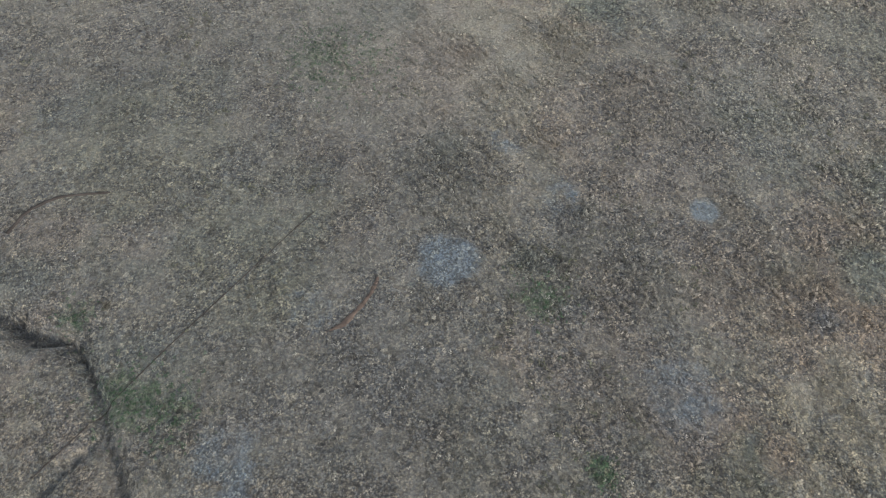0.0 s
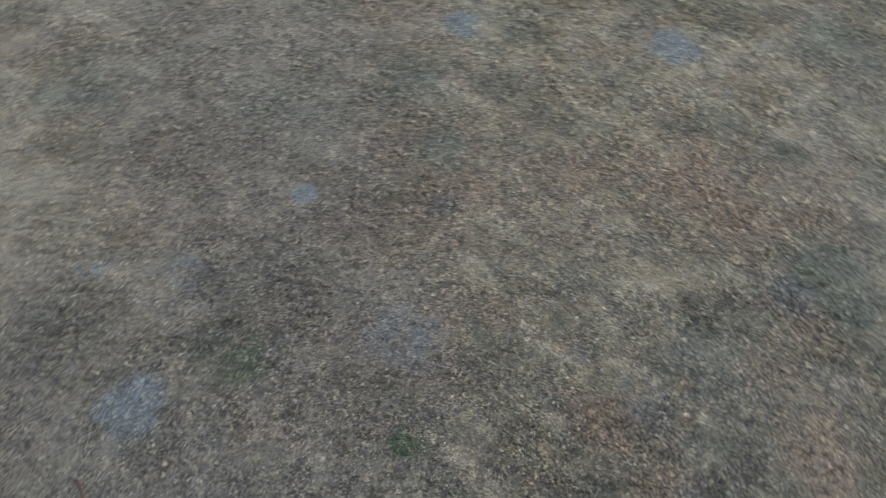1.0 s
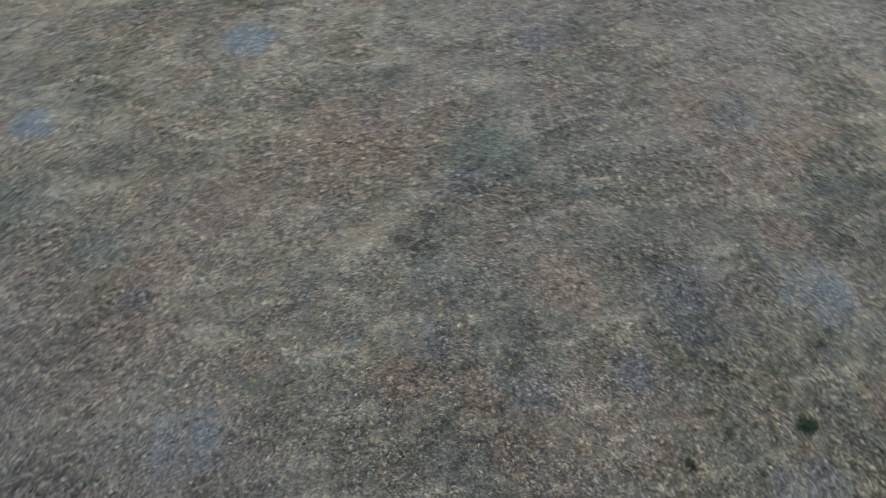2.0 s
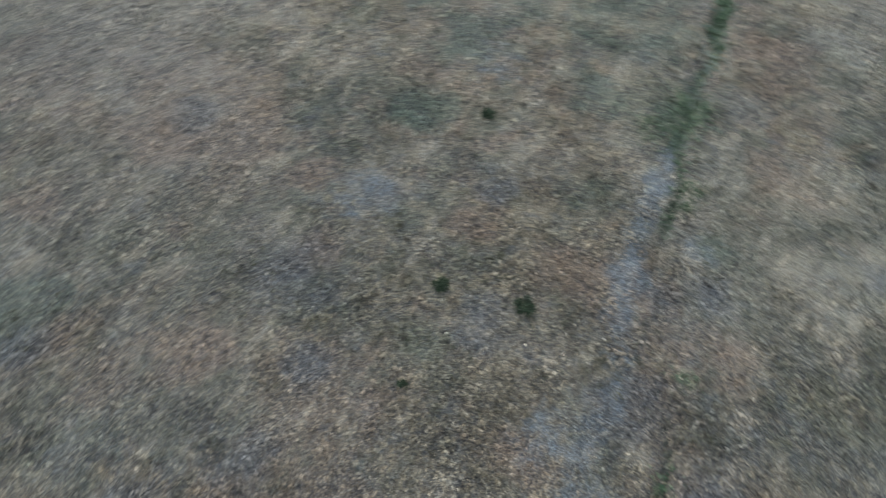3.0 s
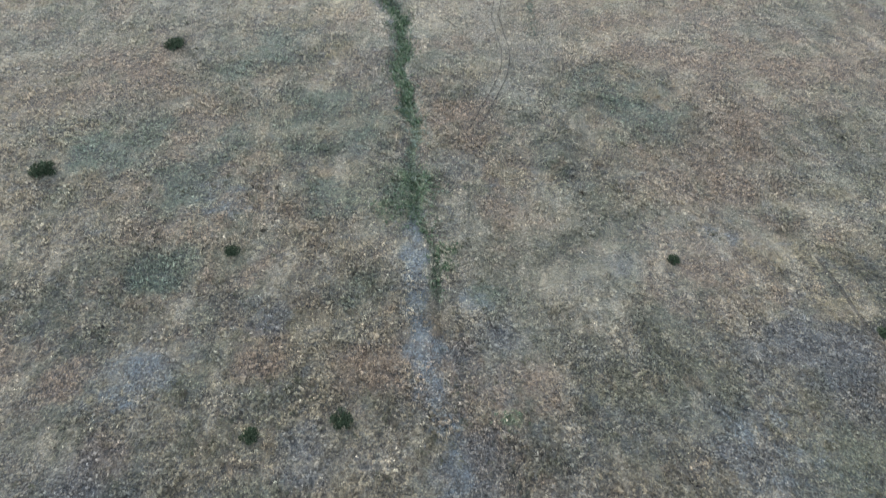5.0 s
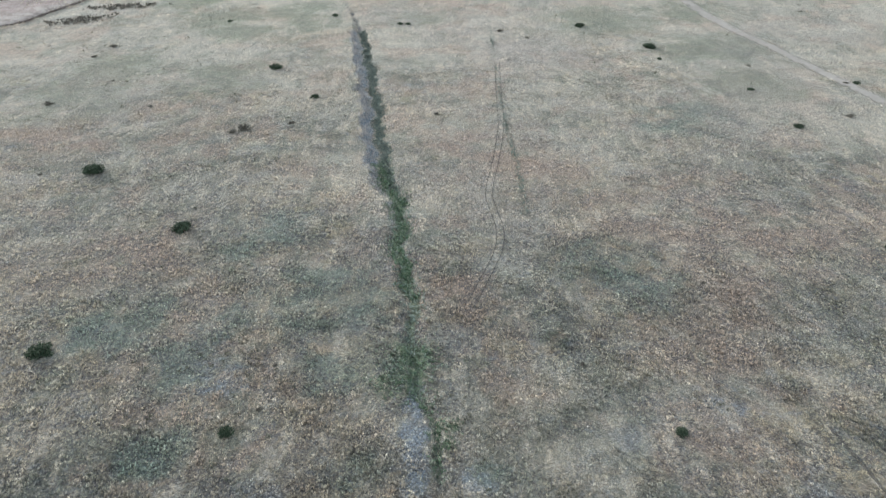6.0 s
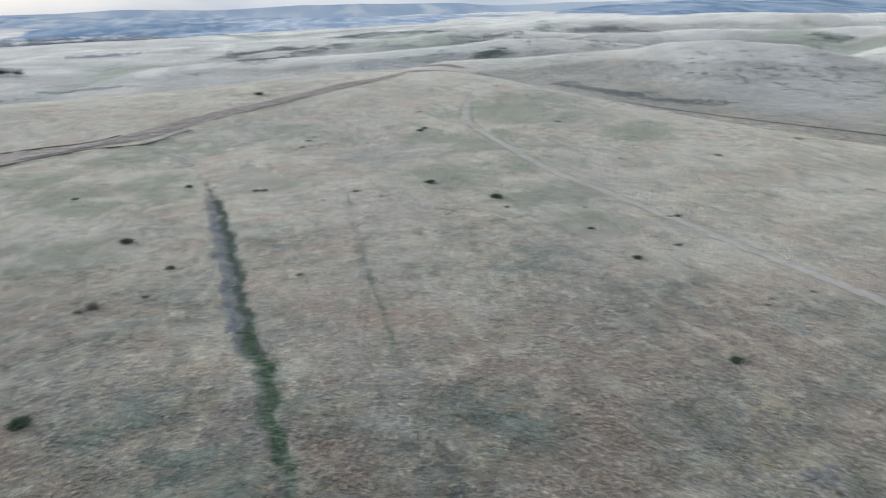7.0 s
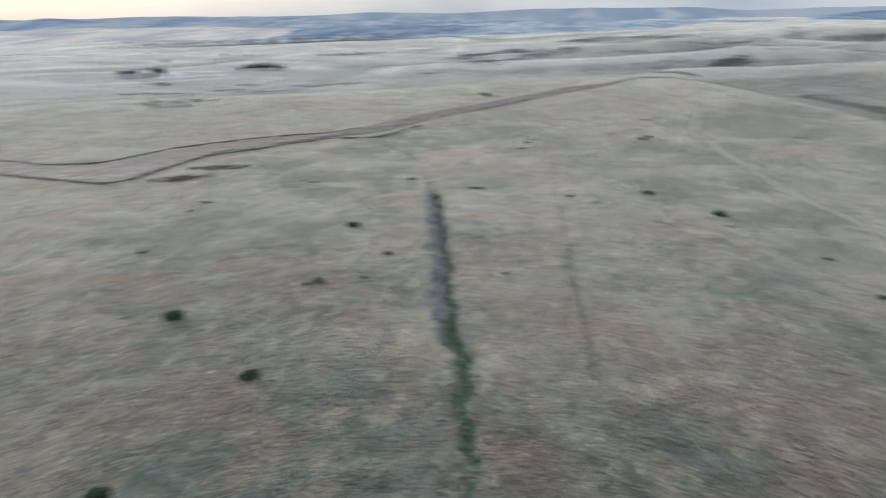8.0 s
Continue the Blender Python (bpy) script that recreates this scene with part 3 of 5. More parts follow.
GX = ticks(-95, 105, -26, 30, 0.0, True, 4700)
GY = ticks(-62, 185, 0, 1, 0.0, False, 4800)
XX, YY = np.meshgrid(GX, GY)
flat_x, flat_y = XX.ravel(), YY.ravel()
flat_z = land(flat_x, flat_y)
hollow = np.zeros_like(flat_x)
for line in (GULLY, GULLY_LOW, GULLY_HEAD, BACK_GULLY, BACK_BRANCH, CREEK):
    hollow = np.maximum(hollow, cut(flat_x, flat_y, line))
flat_z = flat_z - hollow
GZ = flat_z.reshape(XX.shape)


def ground_at(x, y):
    """Height of the built ground sheet."""
    x, y = np.asarray(x, float), np.asarray(y, float)
    i, j = np.clip(np.searchsorted(GX, x) - 1, 0, len(GX) - 2), np.clip(np.searchsorted(GY, y) - 1, 0, len(GY) - 2)
    u, v = (x - GX[i]) / (GX[i + 1] - GX[i]), (y - GY[j]) / (GY[j + 1] - GY[j])
    return (GZ[j, i] * (1 - u) + GZ[j, i + 1] * u) * (1 - v) + (GZ[j + 1, i] * (1 - u) + GZ[j + 1, i + 1] * u) * v


def stand(x, y, turn=0.0, size=1.0, sink=0.03):
    return pose(x, y, float(ground_at(x, y)) - sink, 0, 0, turn) @ Matrix.Scale(size, 4)


def spots(x, y, places, edge=0.45):
    """Soft round patches: x, y, radius, weight."""
    m = np.zeros_like(x)
    for cx, cy, rad, w in places:
        q = np.hypot(x - cx, y - cy) / rad
        m = np.where(w > 0, np.maximum(m, w * (1 - step(q, edge, 1.7 - edge))), m + w * (1 - step(q, edge, 1.7 - edge)))
    return m


BARE = [(-2.2, -27.6, 2.5, 1.5), (-22.9, -30.7, 1.4, 1.2), (26, -23, 1.5, 0.5), (12.8, -12.8, 3.5, 0.6), (-8.2, -39, 2, 0.6), (-12, -33, 2.2, 0.6), (8, -24, 2.2, 0.6), (-17.5, -16.2, 3.2, 0.6),
        (-57.5, -13.9, 3.2, 1.1), (-48.1, -32.4, 2.4, 1.1), (-2.9, 43, 1.7, 1), (2.3, 38, 2.0, 0.6), (-1.6, 33, 2.2, 0.9), (25, 46, 2.6, 0.5), (23, 25, 5, 0.5), (-1.3, 18, 3.2, 0.65),
        (-23.7, 29.6, 4, 0.6), (-21.5, 49.4, 4, 0.5), (2.5, 15, 3, 0.6), (6.5, 15.5, 1.6, 0.6), (8.5, 17, 1.8, 0.6)]
LUSH = [(-5.2, 49.2, 2.2, 0.7), (-3.6, 53.3, 2.5, 0.9), (5, 26.6, 0.9, 0.8), (6.6, 16, 1.1, 1), (0.0, 41.7, 0.8, 1), (0.4, 44, 1.0, 0.8), (20, -18, 2.6, 0.6), (24.7, -24.3, 1.5, 0.6), (-9, -23.7, 2.2, 0.5),
        (-11, -10.9, 1.2, 0.8), (17, -16.8, 2.4, 0.5), (6.2, -50, 5, 0.4), (-70, 211, 6, 0.5), (-52, 169, 5, 0.5), (-48, 132, 3.5, 0.45), (-71, 197, 5, 0.4)]
green_line = cut(flat_x, flat_y, np.column_stack([GULLY[:, 0] + np.interp(GULLY[:, 1], [86, 100], [0, 1.0]), GULLY[:, 1], GULLY[:, 2] * 0.7, np.interp(GULLY[:, 1], [54, 60, 88, 100, 130, 178], [0.9, 1, 1, 0.5, 0.4, 0.35])]))
green_low = cut(flat_x, flat_y, np.column_stack([GULLY_LOW[:, :2], GULLY_LOW[:, 2], np.interp(GULLY_LOW[:, 1], [6, 18, 26, 36, 42, 54], [0.5, 0.8, 0.4, 0.2, 0.9, 0.9])]))
creek_green = cut(flat_x, flat_y, np.column_stack([CREEK[:, :2], CREEK[:, 2] * 1.3, np.full(len(CREEK), 0.7)]))
# the lit look of the left gully bank, painted as pale ground
lit_bank = cut(flat_x, flat_y, np.column_stack([GULLY[:, 0] - 1.3, GULLY[:, 1], GULLY[:, 2] * 0.75, np.interp(GULLY[:, 1], [54, 88, 100, 178], [0.0, 0.4, 0.95, 0.85])]))
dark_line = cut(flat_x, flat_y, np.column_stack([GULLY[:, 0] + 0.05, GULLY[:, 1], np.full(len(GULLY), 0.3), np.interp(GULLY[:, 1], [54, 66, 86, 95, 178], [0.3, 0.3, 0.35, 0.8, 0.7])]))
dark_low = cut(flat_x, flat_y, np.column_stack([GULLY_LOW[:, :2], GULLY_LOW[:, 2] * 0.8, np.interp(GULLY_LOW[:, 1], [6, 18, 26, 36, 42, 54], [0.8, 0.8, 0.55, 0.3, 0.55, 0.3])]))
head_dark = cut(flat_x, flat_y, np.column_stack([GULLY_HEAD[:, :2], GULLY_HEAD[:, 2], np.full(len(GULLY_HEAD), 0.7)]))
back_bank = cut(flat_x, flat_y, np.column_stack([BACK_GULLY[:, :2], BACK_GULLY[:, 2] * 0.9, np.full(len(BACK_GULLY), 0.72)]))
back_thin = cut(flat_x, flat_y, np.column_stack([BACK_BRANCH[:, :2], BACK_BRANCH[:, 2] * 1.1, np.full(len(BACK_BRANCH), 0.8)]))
far_off = step(np.hypot(flat_x, flat_y), 480, 800)
green_cover = np.maximum.reduce([spots(flat_x, flat_y, LUSH), green_line, green_low, creek_green, 0.62 * far_off * step(draws(flat_x, flat_y), 0.25, 0.8)])
STONY = curve([(-3.1, 49, 1.2, 0.9), (-2.8, 42, 1.4, 0.95), (-2.2, 35, 1.7, 0.85), (-1.0, 29, 1.7, 0.75), (0.6, 24, 1.7, 0.7), (0.5, 17, 2.2, 0.65)], 0.6)
bare_cover = np.maximum.reduce([spots(flat_x, flat_y, BARE), lit_bank, cut(flat_x, flat_y, STONY)])
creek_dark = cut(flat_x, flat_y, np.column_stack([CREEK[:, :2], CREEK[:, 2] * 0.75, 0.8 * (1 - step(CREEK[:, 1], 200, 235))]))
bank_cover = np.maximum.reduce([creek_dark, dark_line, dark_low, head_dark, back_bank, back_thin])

OLIVE = [(388, 577, 60, 0.7), (318, 564, 50, 0.6), (663, 537, 120, 0.55), (20, 30, 6, 0.5), (-20, 45, 7, 0.5), (-6, 52, 6, 0.6), (12, -30, 9, 0.5), (22, -40, 9, 0.6)]
beyond = step(flat_x + 0.35 * flat_y, 285, 360) * (1 - step(flat_y - 0.35 * flat_x, 290, 420)) * (1 - step(flat_x, 900, 1300)) * step(flat_y, 40, 110)
beyond = beyond * step(flat_x - flat_y, -45, 15)
meadow = np.maximum(spots(flat_x, flat_y, OLIVE), 0.75 * beyond)


CREST = [(-200, 345), (-106, 362), (-30, 378), (40, 376), (80, 366), (113, 346), (134, 300), (153, 264), (176, 240), (215, 210)]


def dryness_vignette(x, y):
    """Grass tone: above 0 dry and pale on swells and the long upper slope, below 0 in hollows, with lens vignetting
    painted in.
    """
    x, y = np.asarray(x, float), np.asarray(y, float)
    r = np.hypot(x, y)
    dry = 0.75 * step(r, 62, 200) * step(y + 0.25 * x, 10, 90) * (1 - step(x + 0.35 * y, 270, 330))
    # ground colour darkens right below the camera: lens vignetting painted in
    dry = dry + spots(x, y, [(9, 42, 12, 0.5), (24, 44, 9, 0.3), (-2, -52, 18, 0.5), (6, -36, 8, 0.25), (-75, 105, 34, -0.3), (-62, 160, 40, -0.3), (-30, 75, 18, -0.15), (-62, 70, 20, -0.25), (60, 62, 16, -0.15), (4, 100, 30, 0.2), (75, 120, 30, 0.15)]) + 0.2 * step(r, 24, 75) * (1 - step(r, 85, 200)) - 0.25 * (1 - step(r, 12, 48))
    crest = np.full(len(x), 1e9)
    for (ax, ay), (bx, by) in zip(CREST, CREST[1:]):
        k = np.clip(((x - ax) * (bx - ax) + (y - ay) * (by - ay)) / ((bx - ax) ** 2 + (by - ay) ** 2), 0, 1)
        crest = np.minimum(crest, np.hypot(x - ax - k * (bx - ax), y - ay - k * (by - ay)))
    # dry pale crest, its bright rim at grazing angle put into the colour
    dry = dry + 0.9 * np.exp(-(crest / 16) ** 2)
    # the pale shoulder below the crest
    k = np.clip(((x - 128) * 68 - (y - 205) * 72) / (68 ** 2 + 72 ** 2), 0, 1)
    dry = dry + 0.75 * np.exp(-(np.hypot(x - 128 - 68 * k, y - 205 + 72 * k) / 34) ** 2)
    far = np.where(r > 300)[0]
    fx, fy = x[far], y[far]
    swell = land(fx, fy) - 0.25 * (land(fx + 55, fy) + land(fx - 55, fy) + land(fx, fy + 55) + land(fx, fy - 55))
    dry[far] = dry[far] * (1 - step(r[far], 330, 420)) + step(r[far], 330, 420) * np.clip(swell / 1.9 + 0.2, -1.1, 1.2) + 0.9 * step(r[far], 330, 420) * np.exp(-(crest[far] / 16) ** 2)
    return dry


RUSTY = [(6.0, -39.3, 3.9), (5.0, -30.6, 2.6), (28.6, -31.4, 3.5), (-17.8, -14.2, 4.5), (-15.1, -41.7, 5.6), (-30.7, -28.8, 5.5), (-6.4, -19.0, 3.6), (-23.4, 23.2, 2.7), (-14.0, 31.7, 3.2), (-3.0, 16.2, 2.7), (-6.7, 30.4, 2.7), (2.9, 62.2, 5.6), (32.3, 62.0, 10.1), (7.3, 29.9, 3.1), (4.1, 98.5, 11.8), (25.4, 80.6, 12.7), (-66.3, 110.2, 11.5), (-39.5, 71.6, 12.4), (39.1, 69.3, 12.2), (5.1, 200.6, 14.9)]
TEAL = [(9.1, -35.3, 3.3), (17.4, -30.2, 2.8), (-3.0, -38.6, 2.2), (2.3, -56.2, 3.5), (18.7, -40.5, 3.6), (-8.1, -26.2, 3.0), (-28.9, -41.3, 3.8), (19.9, -19.8, 3.8), (-36.9, 57.7, 8.9), (-25.4, 53.0, 5.4), (-4.6, 51.3, 2.8), (-7.6, 38.5, 2.9), (3.4, 38.4, 1.9), (19.9, 67.8, 9.1), (-23.6, 76.4, 8.9), (41.6, 115.6, 9.5)]
BLUISH = [(4.6, -21.5, 4.1), (-17.2, -14.6, 2.8), (-13.0, -29.5, 2.2), (11.8, -14.6, 2.4), (-23.1, 21.0, 4.9), (-22.6, 30.7, 2.9), (4.7, 34.3, 2.3), (-9.4, 24.4, 3.4), (2.1, 22.2, 3.7), (14.8, 42.1, 1.8), (9.8, 18.7, 2.4), (19.6, 26.4, 4.0), (28.6, 31.8, 6.0), (23.9, 20.3, 5.7), (48.0, 49.8, 4.0), (41.6, 57.2, 3.0)]
OLIVE_DARK = [(-42.0, -48.6, 5.1), (29.0, -38.1, 4.2), (-13.4, 19.8, 2.5), (-19.9, 28.7, 2.3), (28.4, 21.4, 5.5), (-69.3, 149.5, 12.4), (-46.4, 140.2, 11.2), (-71.5, 127.9, 13.0), (82.1, 260.4, 15.0), (44.3, 235.5, 11.8), (107.1, 249.9, 15.0), (114.5, 220.0, 15.2), (-7.6, 188.1, 8.2), (-31.8, 245.4, 12.2), (63.7, 194.0, 10.1), (58.9, 133.7, 11.1)]

RUSTY += [(-18, -38, 10), (-28, -24, 9), (0, -46, 8), (-12, -22, 6)]
TEAL += [(14, -34, 7), (24, -42, 8), (-14, 62, 9)]
OLIVE_DARK += [(-60, 190, 11), (-50, 178, 8), (-40, 200, 11), (40, 186, 15), (58, 160, 14), (60, 225, 18), (88, 262, 18), (70, 273, 20), (103, 286, 18), (-54, 179, 9), (-75, 212, 13), (-34, 184, 10), (-50, 240, 18), (-5, 260, 14)]
BLUISH += [(3, -19, 6), (-10, -32, 4)]
RUSTY += [(26.7, -32, 2.4), (20.5, -30.4, 2.6), (4.2, -30, 2.2), (-9.2, -18.5, 2.4), (-21.1, -22.3, 3.0), (-13.1, -32.8, 2.2), (-4.9, -18.9, 2.2), (7.3, -39.3, 3.2), (-26.8, -19.4, 3.2), (-21.8, -28.2, 2.4),
          (-37.7, -14.4, 3.2), (-22.6, -11.2, 2.2), (-43, -3.9, 4.0), (-43.3, 25.6, 4.0), (-22.9, 22.7, 2.2), (-25.8, 10.9, 2.6), (-5.5, 30.7, 2.4), (-29, 29.5, 2.4), (-19.7, -1.2, 2.4), (-45.5, -5.2, 3.2), (-46.3, 15.3, 3.4)]
TEAL += [(27.3, -37.5, 3.6), (19, -36.2, 3.4), (9, -34.8, 2.4), (20.5, -27.9, 2.2), (29.1, -27.7, 2.6), (17.4, -19.6, 2.8), (-9.4, -24.3, 2.8), (-13.2, -31.1, 1.8), (-33.5, -24.6, 2.6), (17.8, -46.2, 4.5), (-20.5, -55.6, 5.0),
         (-31.8, -42.7, 4.0), (-38.7, -33.3, 3.4), (-40.3, 6.5, 3.2), (-22.9, 57.3, 4.5), (-11.9, 50.7, 3.4), (-39.2, 9.3, 2.6), (-67.6, -0.5, 5.0), (-25.1, 40.6, 3.4)]
BLUISH += [(7.1, -23.9, 2.0), (-11.1, -22.3, 2.0), (-16.4, -15.8, 2.2), (-28.4, -20.6, 1.6), (-23.3, 0.9, 2.4), (-38.2, -19.2, 2.0), (-55.7, 14.2, 4.0), (-42.4, 29.5, 2.4), (-36.9, 5.6, 1.8), (-18.9, 14.7, 1.8), (-21.2, 19.7, 2.0),
           (-17.8, 6.7, 2.0), (-14.4, 35.3, 2.0), (-23.3, 34.1, 1.8), (-2.1, 33.9, 2.0), (1.4, 32.3, 2.0)]


def patches(x, y):
    """Weights of the single coloured patches at x, y."""
    return np.column_stack([spots(x, y, [(*p, 1.0 if math.hypot(p[0], p[1]) < 58 else 0.7 + 0.3 * (group is OLIVE_DARK)) for p in group], 0.12) for group in (RUSTY, TEAL, BLUISH, OLIVE_DARK)]).astype(np.float32)


nx, ny = len(GX), len(GY)
corner = (np.arange(ny - 1)[:, None] * nx + np.arange(nx - 1)[None, :]).ravel()
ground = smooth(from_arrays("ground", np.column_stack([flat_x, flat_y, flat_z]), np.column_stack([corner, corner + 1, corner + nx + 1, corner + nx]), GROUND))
paint = ground.data.attributes.new("cover", "FLOAT_COLOR", "POINT")
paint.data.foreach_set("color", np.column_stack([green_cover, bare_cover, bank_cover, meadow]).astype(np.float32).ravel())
layer = ground.data.attributes.new("dryness_vignette", "FLOAT", "POINT")
layer.data.foreach_set("value", dryness_vignette(flat_x, flat_y).astype(np.float32))
layer = ground.data.attributes.new("patch", "FLOAT_COLOR", "POINT")
layer.data.foreach_set("color", patches(flat_x, flat_y).ravel())
# farther land is greyed and paled: aerial haze put into the ground colour
layer = ground.data.attributes.new("greyed", "FLOAT", "POINT")
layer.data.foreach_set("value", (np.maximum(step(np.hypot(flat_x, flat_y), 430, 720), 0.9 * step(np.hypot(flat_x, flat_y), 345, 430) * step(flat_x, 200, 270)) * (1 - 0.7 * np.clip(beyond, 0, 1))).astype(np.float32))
tagged(ground, "rolling dry grassland with tufts, gravel and green patches", "ground", kind="structure")


# ---- tracks, wash, roads ----
def inside(ob, amount):
    """How far in from its edges a strip is, for its material."""
    across = np.broadcast_to(np.linspace(0, 1, amount.shape[1]), amount.shape).ravel()
    amount = np.asarray(amount, np.float32).ravel()
    layer = ob.data.attributes.new("cover", "FLOAT_COLOR", "POINT")
    layer.data.foreach_set("color", np.column_stack([amount, across, amount, np.ones_like(amount)]).astype(np.float32).ravel())


def ribbon(name, line, material, label, category, lift=0.06, rows=5, rough=0.15, crown=0.0, kind="structure", fade=4.0):
    """A strip laid on the ground along a line of x, y, half width; ragged at the edges and turned down into the soil there."""
    line = np.asarray(line, float)
    way = np.gradient(line[:, :2], axis=0)
    way /= np.linalg.norm(way, axis=1)[:, None] + 1e-9
    side = np.column_stack([way[:, 1], -way[:, 0]])
    k = np.linspace(-1, 1, rows)
    half = line[:, 2][:, None] * (1 + rough * lattice(line[:, 0][:, None] + 50 * np.sign(k)[None, :], line[:, 1][:, None], line[:, 2].mean() * 2.2, 6))
    x, y = line[:, 0][:, None] + side[:, 0][:, None] * half * k, line[:, 1][:, None] + side[:, 1][:, None] * half * k
    z = ground_at(x, y) + lift + crown * (1 - k ** 2)[None, :]
    z[:, 0] -= lift + 0.08
    z[:, -1] -= lift + 0.08
    n = len(line)
    c = (np.arange(n - 1)[:, None] * rows + np.arange(rows - 1)[None, :]).ravel()
    ob = smooth(from_arrays(name, np.column_stack([x.ravel(), y.ravel(), z.ravel()]), np.column_stack([c, c + 1, c + rows + 1, c + rows]), material))
    inside(ob, np.broadcast_to(1 - np.abs(k) ** fade, x.shape))
    return tagged(ob, label, category, kind=kind)


def offset(line, by):
    way = np.gradient(line[:, :2], axis=0)
    way /= np.linalg.norm(way, axis=1)[:, None] + 1e-9
    out = line.copy()
    out[:, 0] += way[:, 1] * by
    out[:, 1] -= way[:, 0] * by
    return out


RUT = curve([(10.8, 150), (9.9, 131), (9.3, 115.2), (8, 103), (5.9, 89), (6.1, 84.3), (6.7, 78), (6.2, 73), (4.3, 67), (2.6, 62)], 0.6)
WHEELS = []
for gauge in (-0.48, 0.48):
    wheel = offset(np.column_stack([RUT, np.full(len(RUT), 0.12)]), gauge)
    WHEELS.append(wheel)
    ribbon("wheel_track", wheel, RUT_SOIL, "narrow wheel rut pressed into dry grass", "wheel track", 0.06, 3, 0.3)
for name, label, line in (("old_rut", "faint old rut pressed into the dry slope", curve([(15.8, 24.9, 0.22), (17.2, 21.1, 0.24), (18.2, 17.5, 0.24), (19.1, 14.1, 0.22)], 0.6)),
                          ("old_rut", "faint old rut pressed into the dry slope", curve([(32.9, 43.8, 0.2), (33.5, 40.1, 0.26), (34.1, 35.5, 0.26), (34.9, 32.3, 0.2)], 0.6)),
                          ("wheel_track", "faint wheel rut beside the dirt lane", curve([(136.7, 77.1, 0.2), (116.3, 65.1, 0.2), (104, 56.3, 0.2), (100.3, 51.4, 0.18)], 0.8)),
                          ("wheel_track", "faint wheel rut beside the dirt lane", curve([(90.8, 54.4, 0.16), (84, 49.4, 0.18), (77.5, 44.8, 0.18), (70.6, 41, 0.16)], 0.8))):
    ribbon(name, line, RUT_SOIL, label, "wheel track", 0.06, 5, 0.4)
ribbon("soil_crack", CRACK[:, :3], DARK_SOIL_SHADE, "thin straight dark crack in the dry ground", "crack", 0.05, 3, 0.4)
ribbon("soil_scarp", SCARP[:, :3], DARK_SOIL_SHADE, "short curved dark scarp in the dry ground", "scarp", 0.05, 5, 0.6)
ribbon("soil_scarp", SCAR[:, :3], SCAR_SOIL, "short broken reddish scar in the dry ground", "scarp", 0.05, 5, 0.6)
GREEN_RUT = curve([(10.7, 185), (10.7, 169), (10.2, 142), (10.1, 112.5), (10.6, 98.3), (10.6, 89), (10.3, 82.5)], 0.8)
TRAIL = curve([(75, 306, 0.4), (73, 298, 1.0), (63, 259, 1.25), (64.6, 230, 1.2), (68, 188.6, 1.15), (73.8, 157, 1.1), (78.4, 131.7, 1.1), (82.2, 111, 1.1), (85.5, 93.8, 1.1), (88.1, 79, 1.1), (90.4, 63.3, 1.1), (93.2, 53.4, 1.15)], 1.2)
LANE = curve([(93.2, 53.4, 1.6), (91.4, 48.7, 1.8), (83.9, 43.7, 1.9), (73.5, 39, 1.8), (64, 34.3, 1.7), (61.6, 31.8, 1.8), (62.2, 28.5, 1.8), (64.2, 23.2, 1.7), (69, 12, 1.8), (74, 0, 1.8)], 0.9)
PATH = np.vstack([TRAIL, LANE])
TRAIL[:, 2] *= np.interp(TRAIL[:, 1], [53, 64, 80], [1.1, 1.4, 1.9])
ribbon("dirt_track", TRAIL, FAINT_DIRT, "faint pale worn track through dry grass", "dirt track", 0.07, 11, 0.1, fade=1.15)
LANE[:, 2] *= 0.85
ribbon("dirt_lane", LANE, PALE_DIRT, "pale bare dirt lane bending round the field", "dirt lane", 0.08, 11, 0.07, fade=1.6)
# dark strip laid where the verge's shadow falls beside the lane
ribbon("lane_verge", offset(LANE, -1.5)[6:] * np.array([1, 1, 0.22]), DARK_SOIL_SHADE, "dark strip painted as the verge shadow between lane and field", "furrow", 0.1, 5, 0.5)
ribbon("field_track", curve([(364, 356, 0.8), (398, 329, 0.8), (435, 302, 0.8), (457, 274, 0.8), (474, 249, 0.8)], 4), RUT_SOIL, "thin dark track across the green pasture", "track", 0.3, 5, 0.4)
ribbon("gravel_bar", curve([(284, 216, 3), (292, 223, 8), (299, 232, 11), (305, 243, 9), (312, 254, 3)], 2), BAR_GRAVEL, "mauve-brown gravel bar beside the creek", "gravel bar", 0.3, 9, 0.3)
ribbon("fence_line", curve([(290, 142, 0.16), (250, 121, 0.16), (202, 97, 0.16)], 3), FAINT_DIRT, "pale line of dry grass across the pasture", "track", 0.3, 5, 0.4)
WASH_UP = curve([(-260, 205), (-200, 208), (-167, 210), (-150, 206), (-134, 209), (-127, 220), (-119, 232), (-103, 245), (-89, 255), (-70, 263), (-54, 282), (-34, 302), (-10, 318), (19, 339), (42, 350), (59, 366)], 2.5)
WASH_LOW = curve([(-260, 188), (-200, 192), (-160, 192), (-130, 184), (-118, 182), (-112, 186), (-108, 202), (-102, 220), (-90, 232), (-71, 250), (-53, 254), (-43, 268), (-30, 285), (-5, 304), (21, 324), (43, 340), (56, 360)], 2.5)


def resample(line, n):
    s = np.concatenate([[0], np.cumsum(np.hypot(*np.diff(line[:, :2], axis=0).T))])
    q = np.linspace(0, s[-1], n)
    return np.column_stack([np.interp(q, s, line[:, 0]), np.interp(q, s, line[:, 1])])


up_side, low_side = resample(WASH_UP, 220), resample(WASH_LOW, 220)
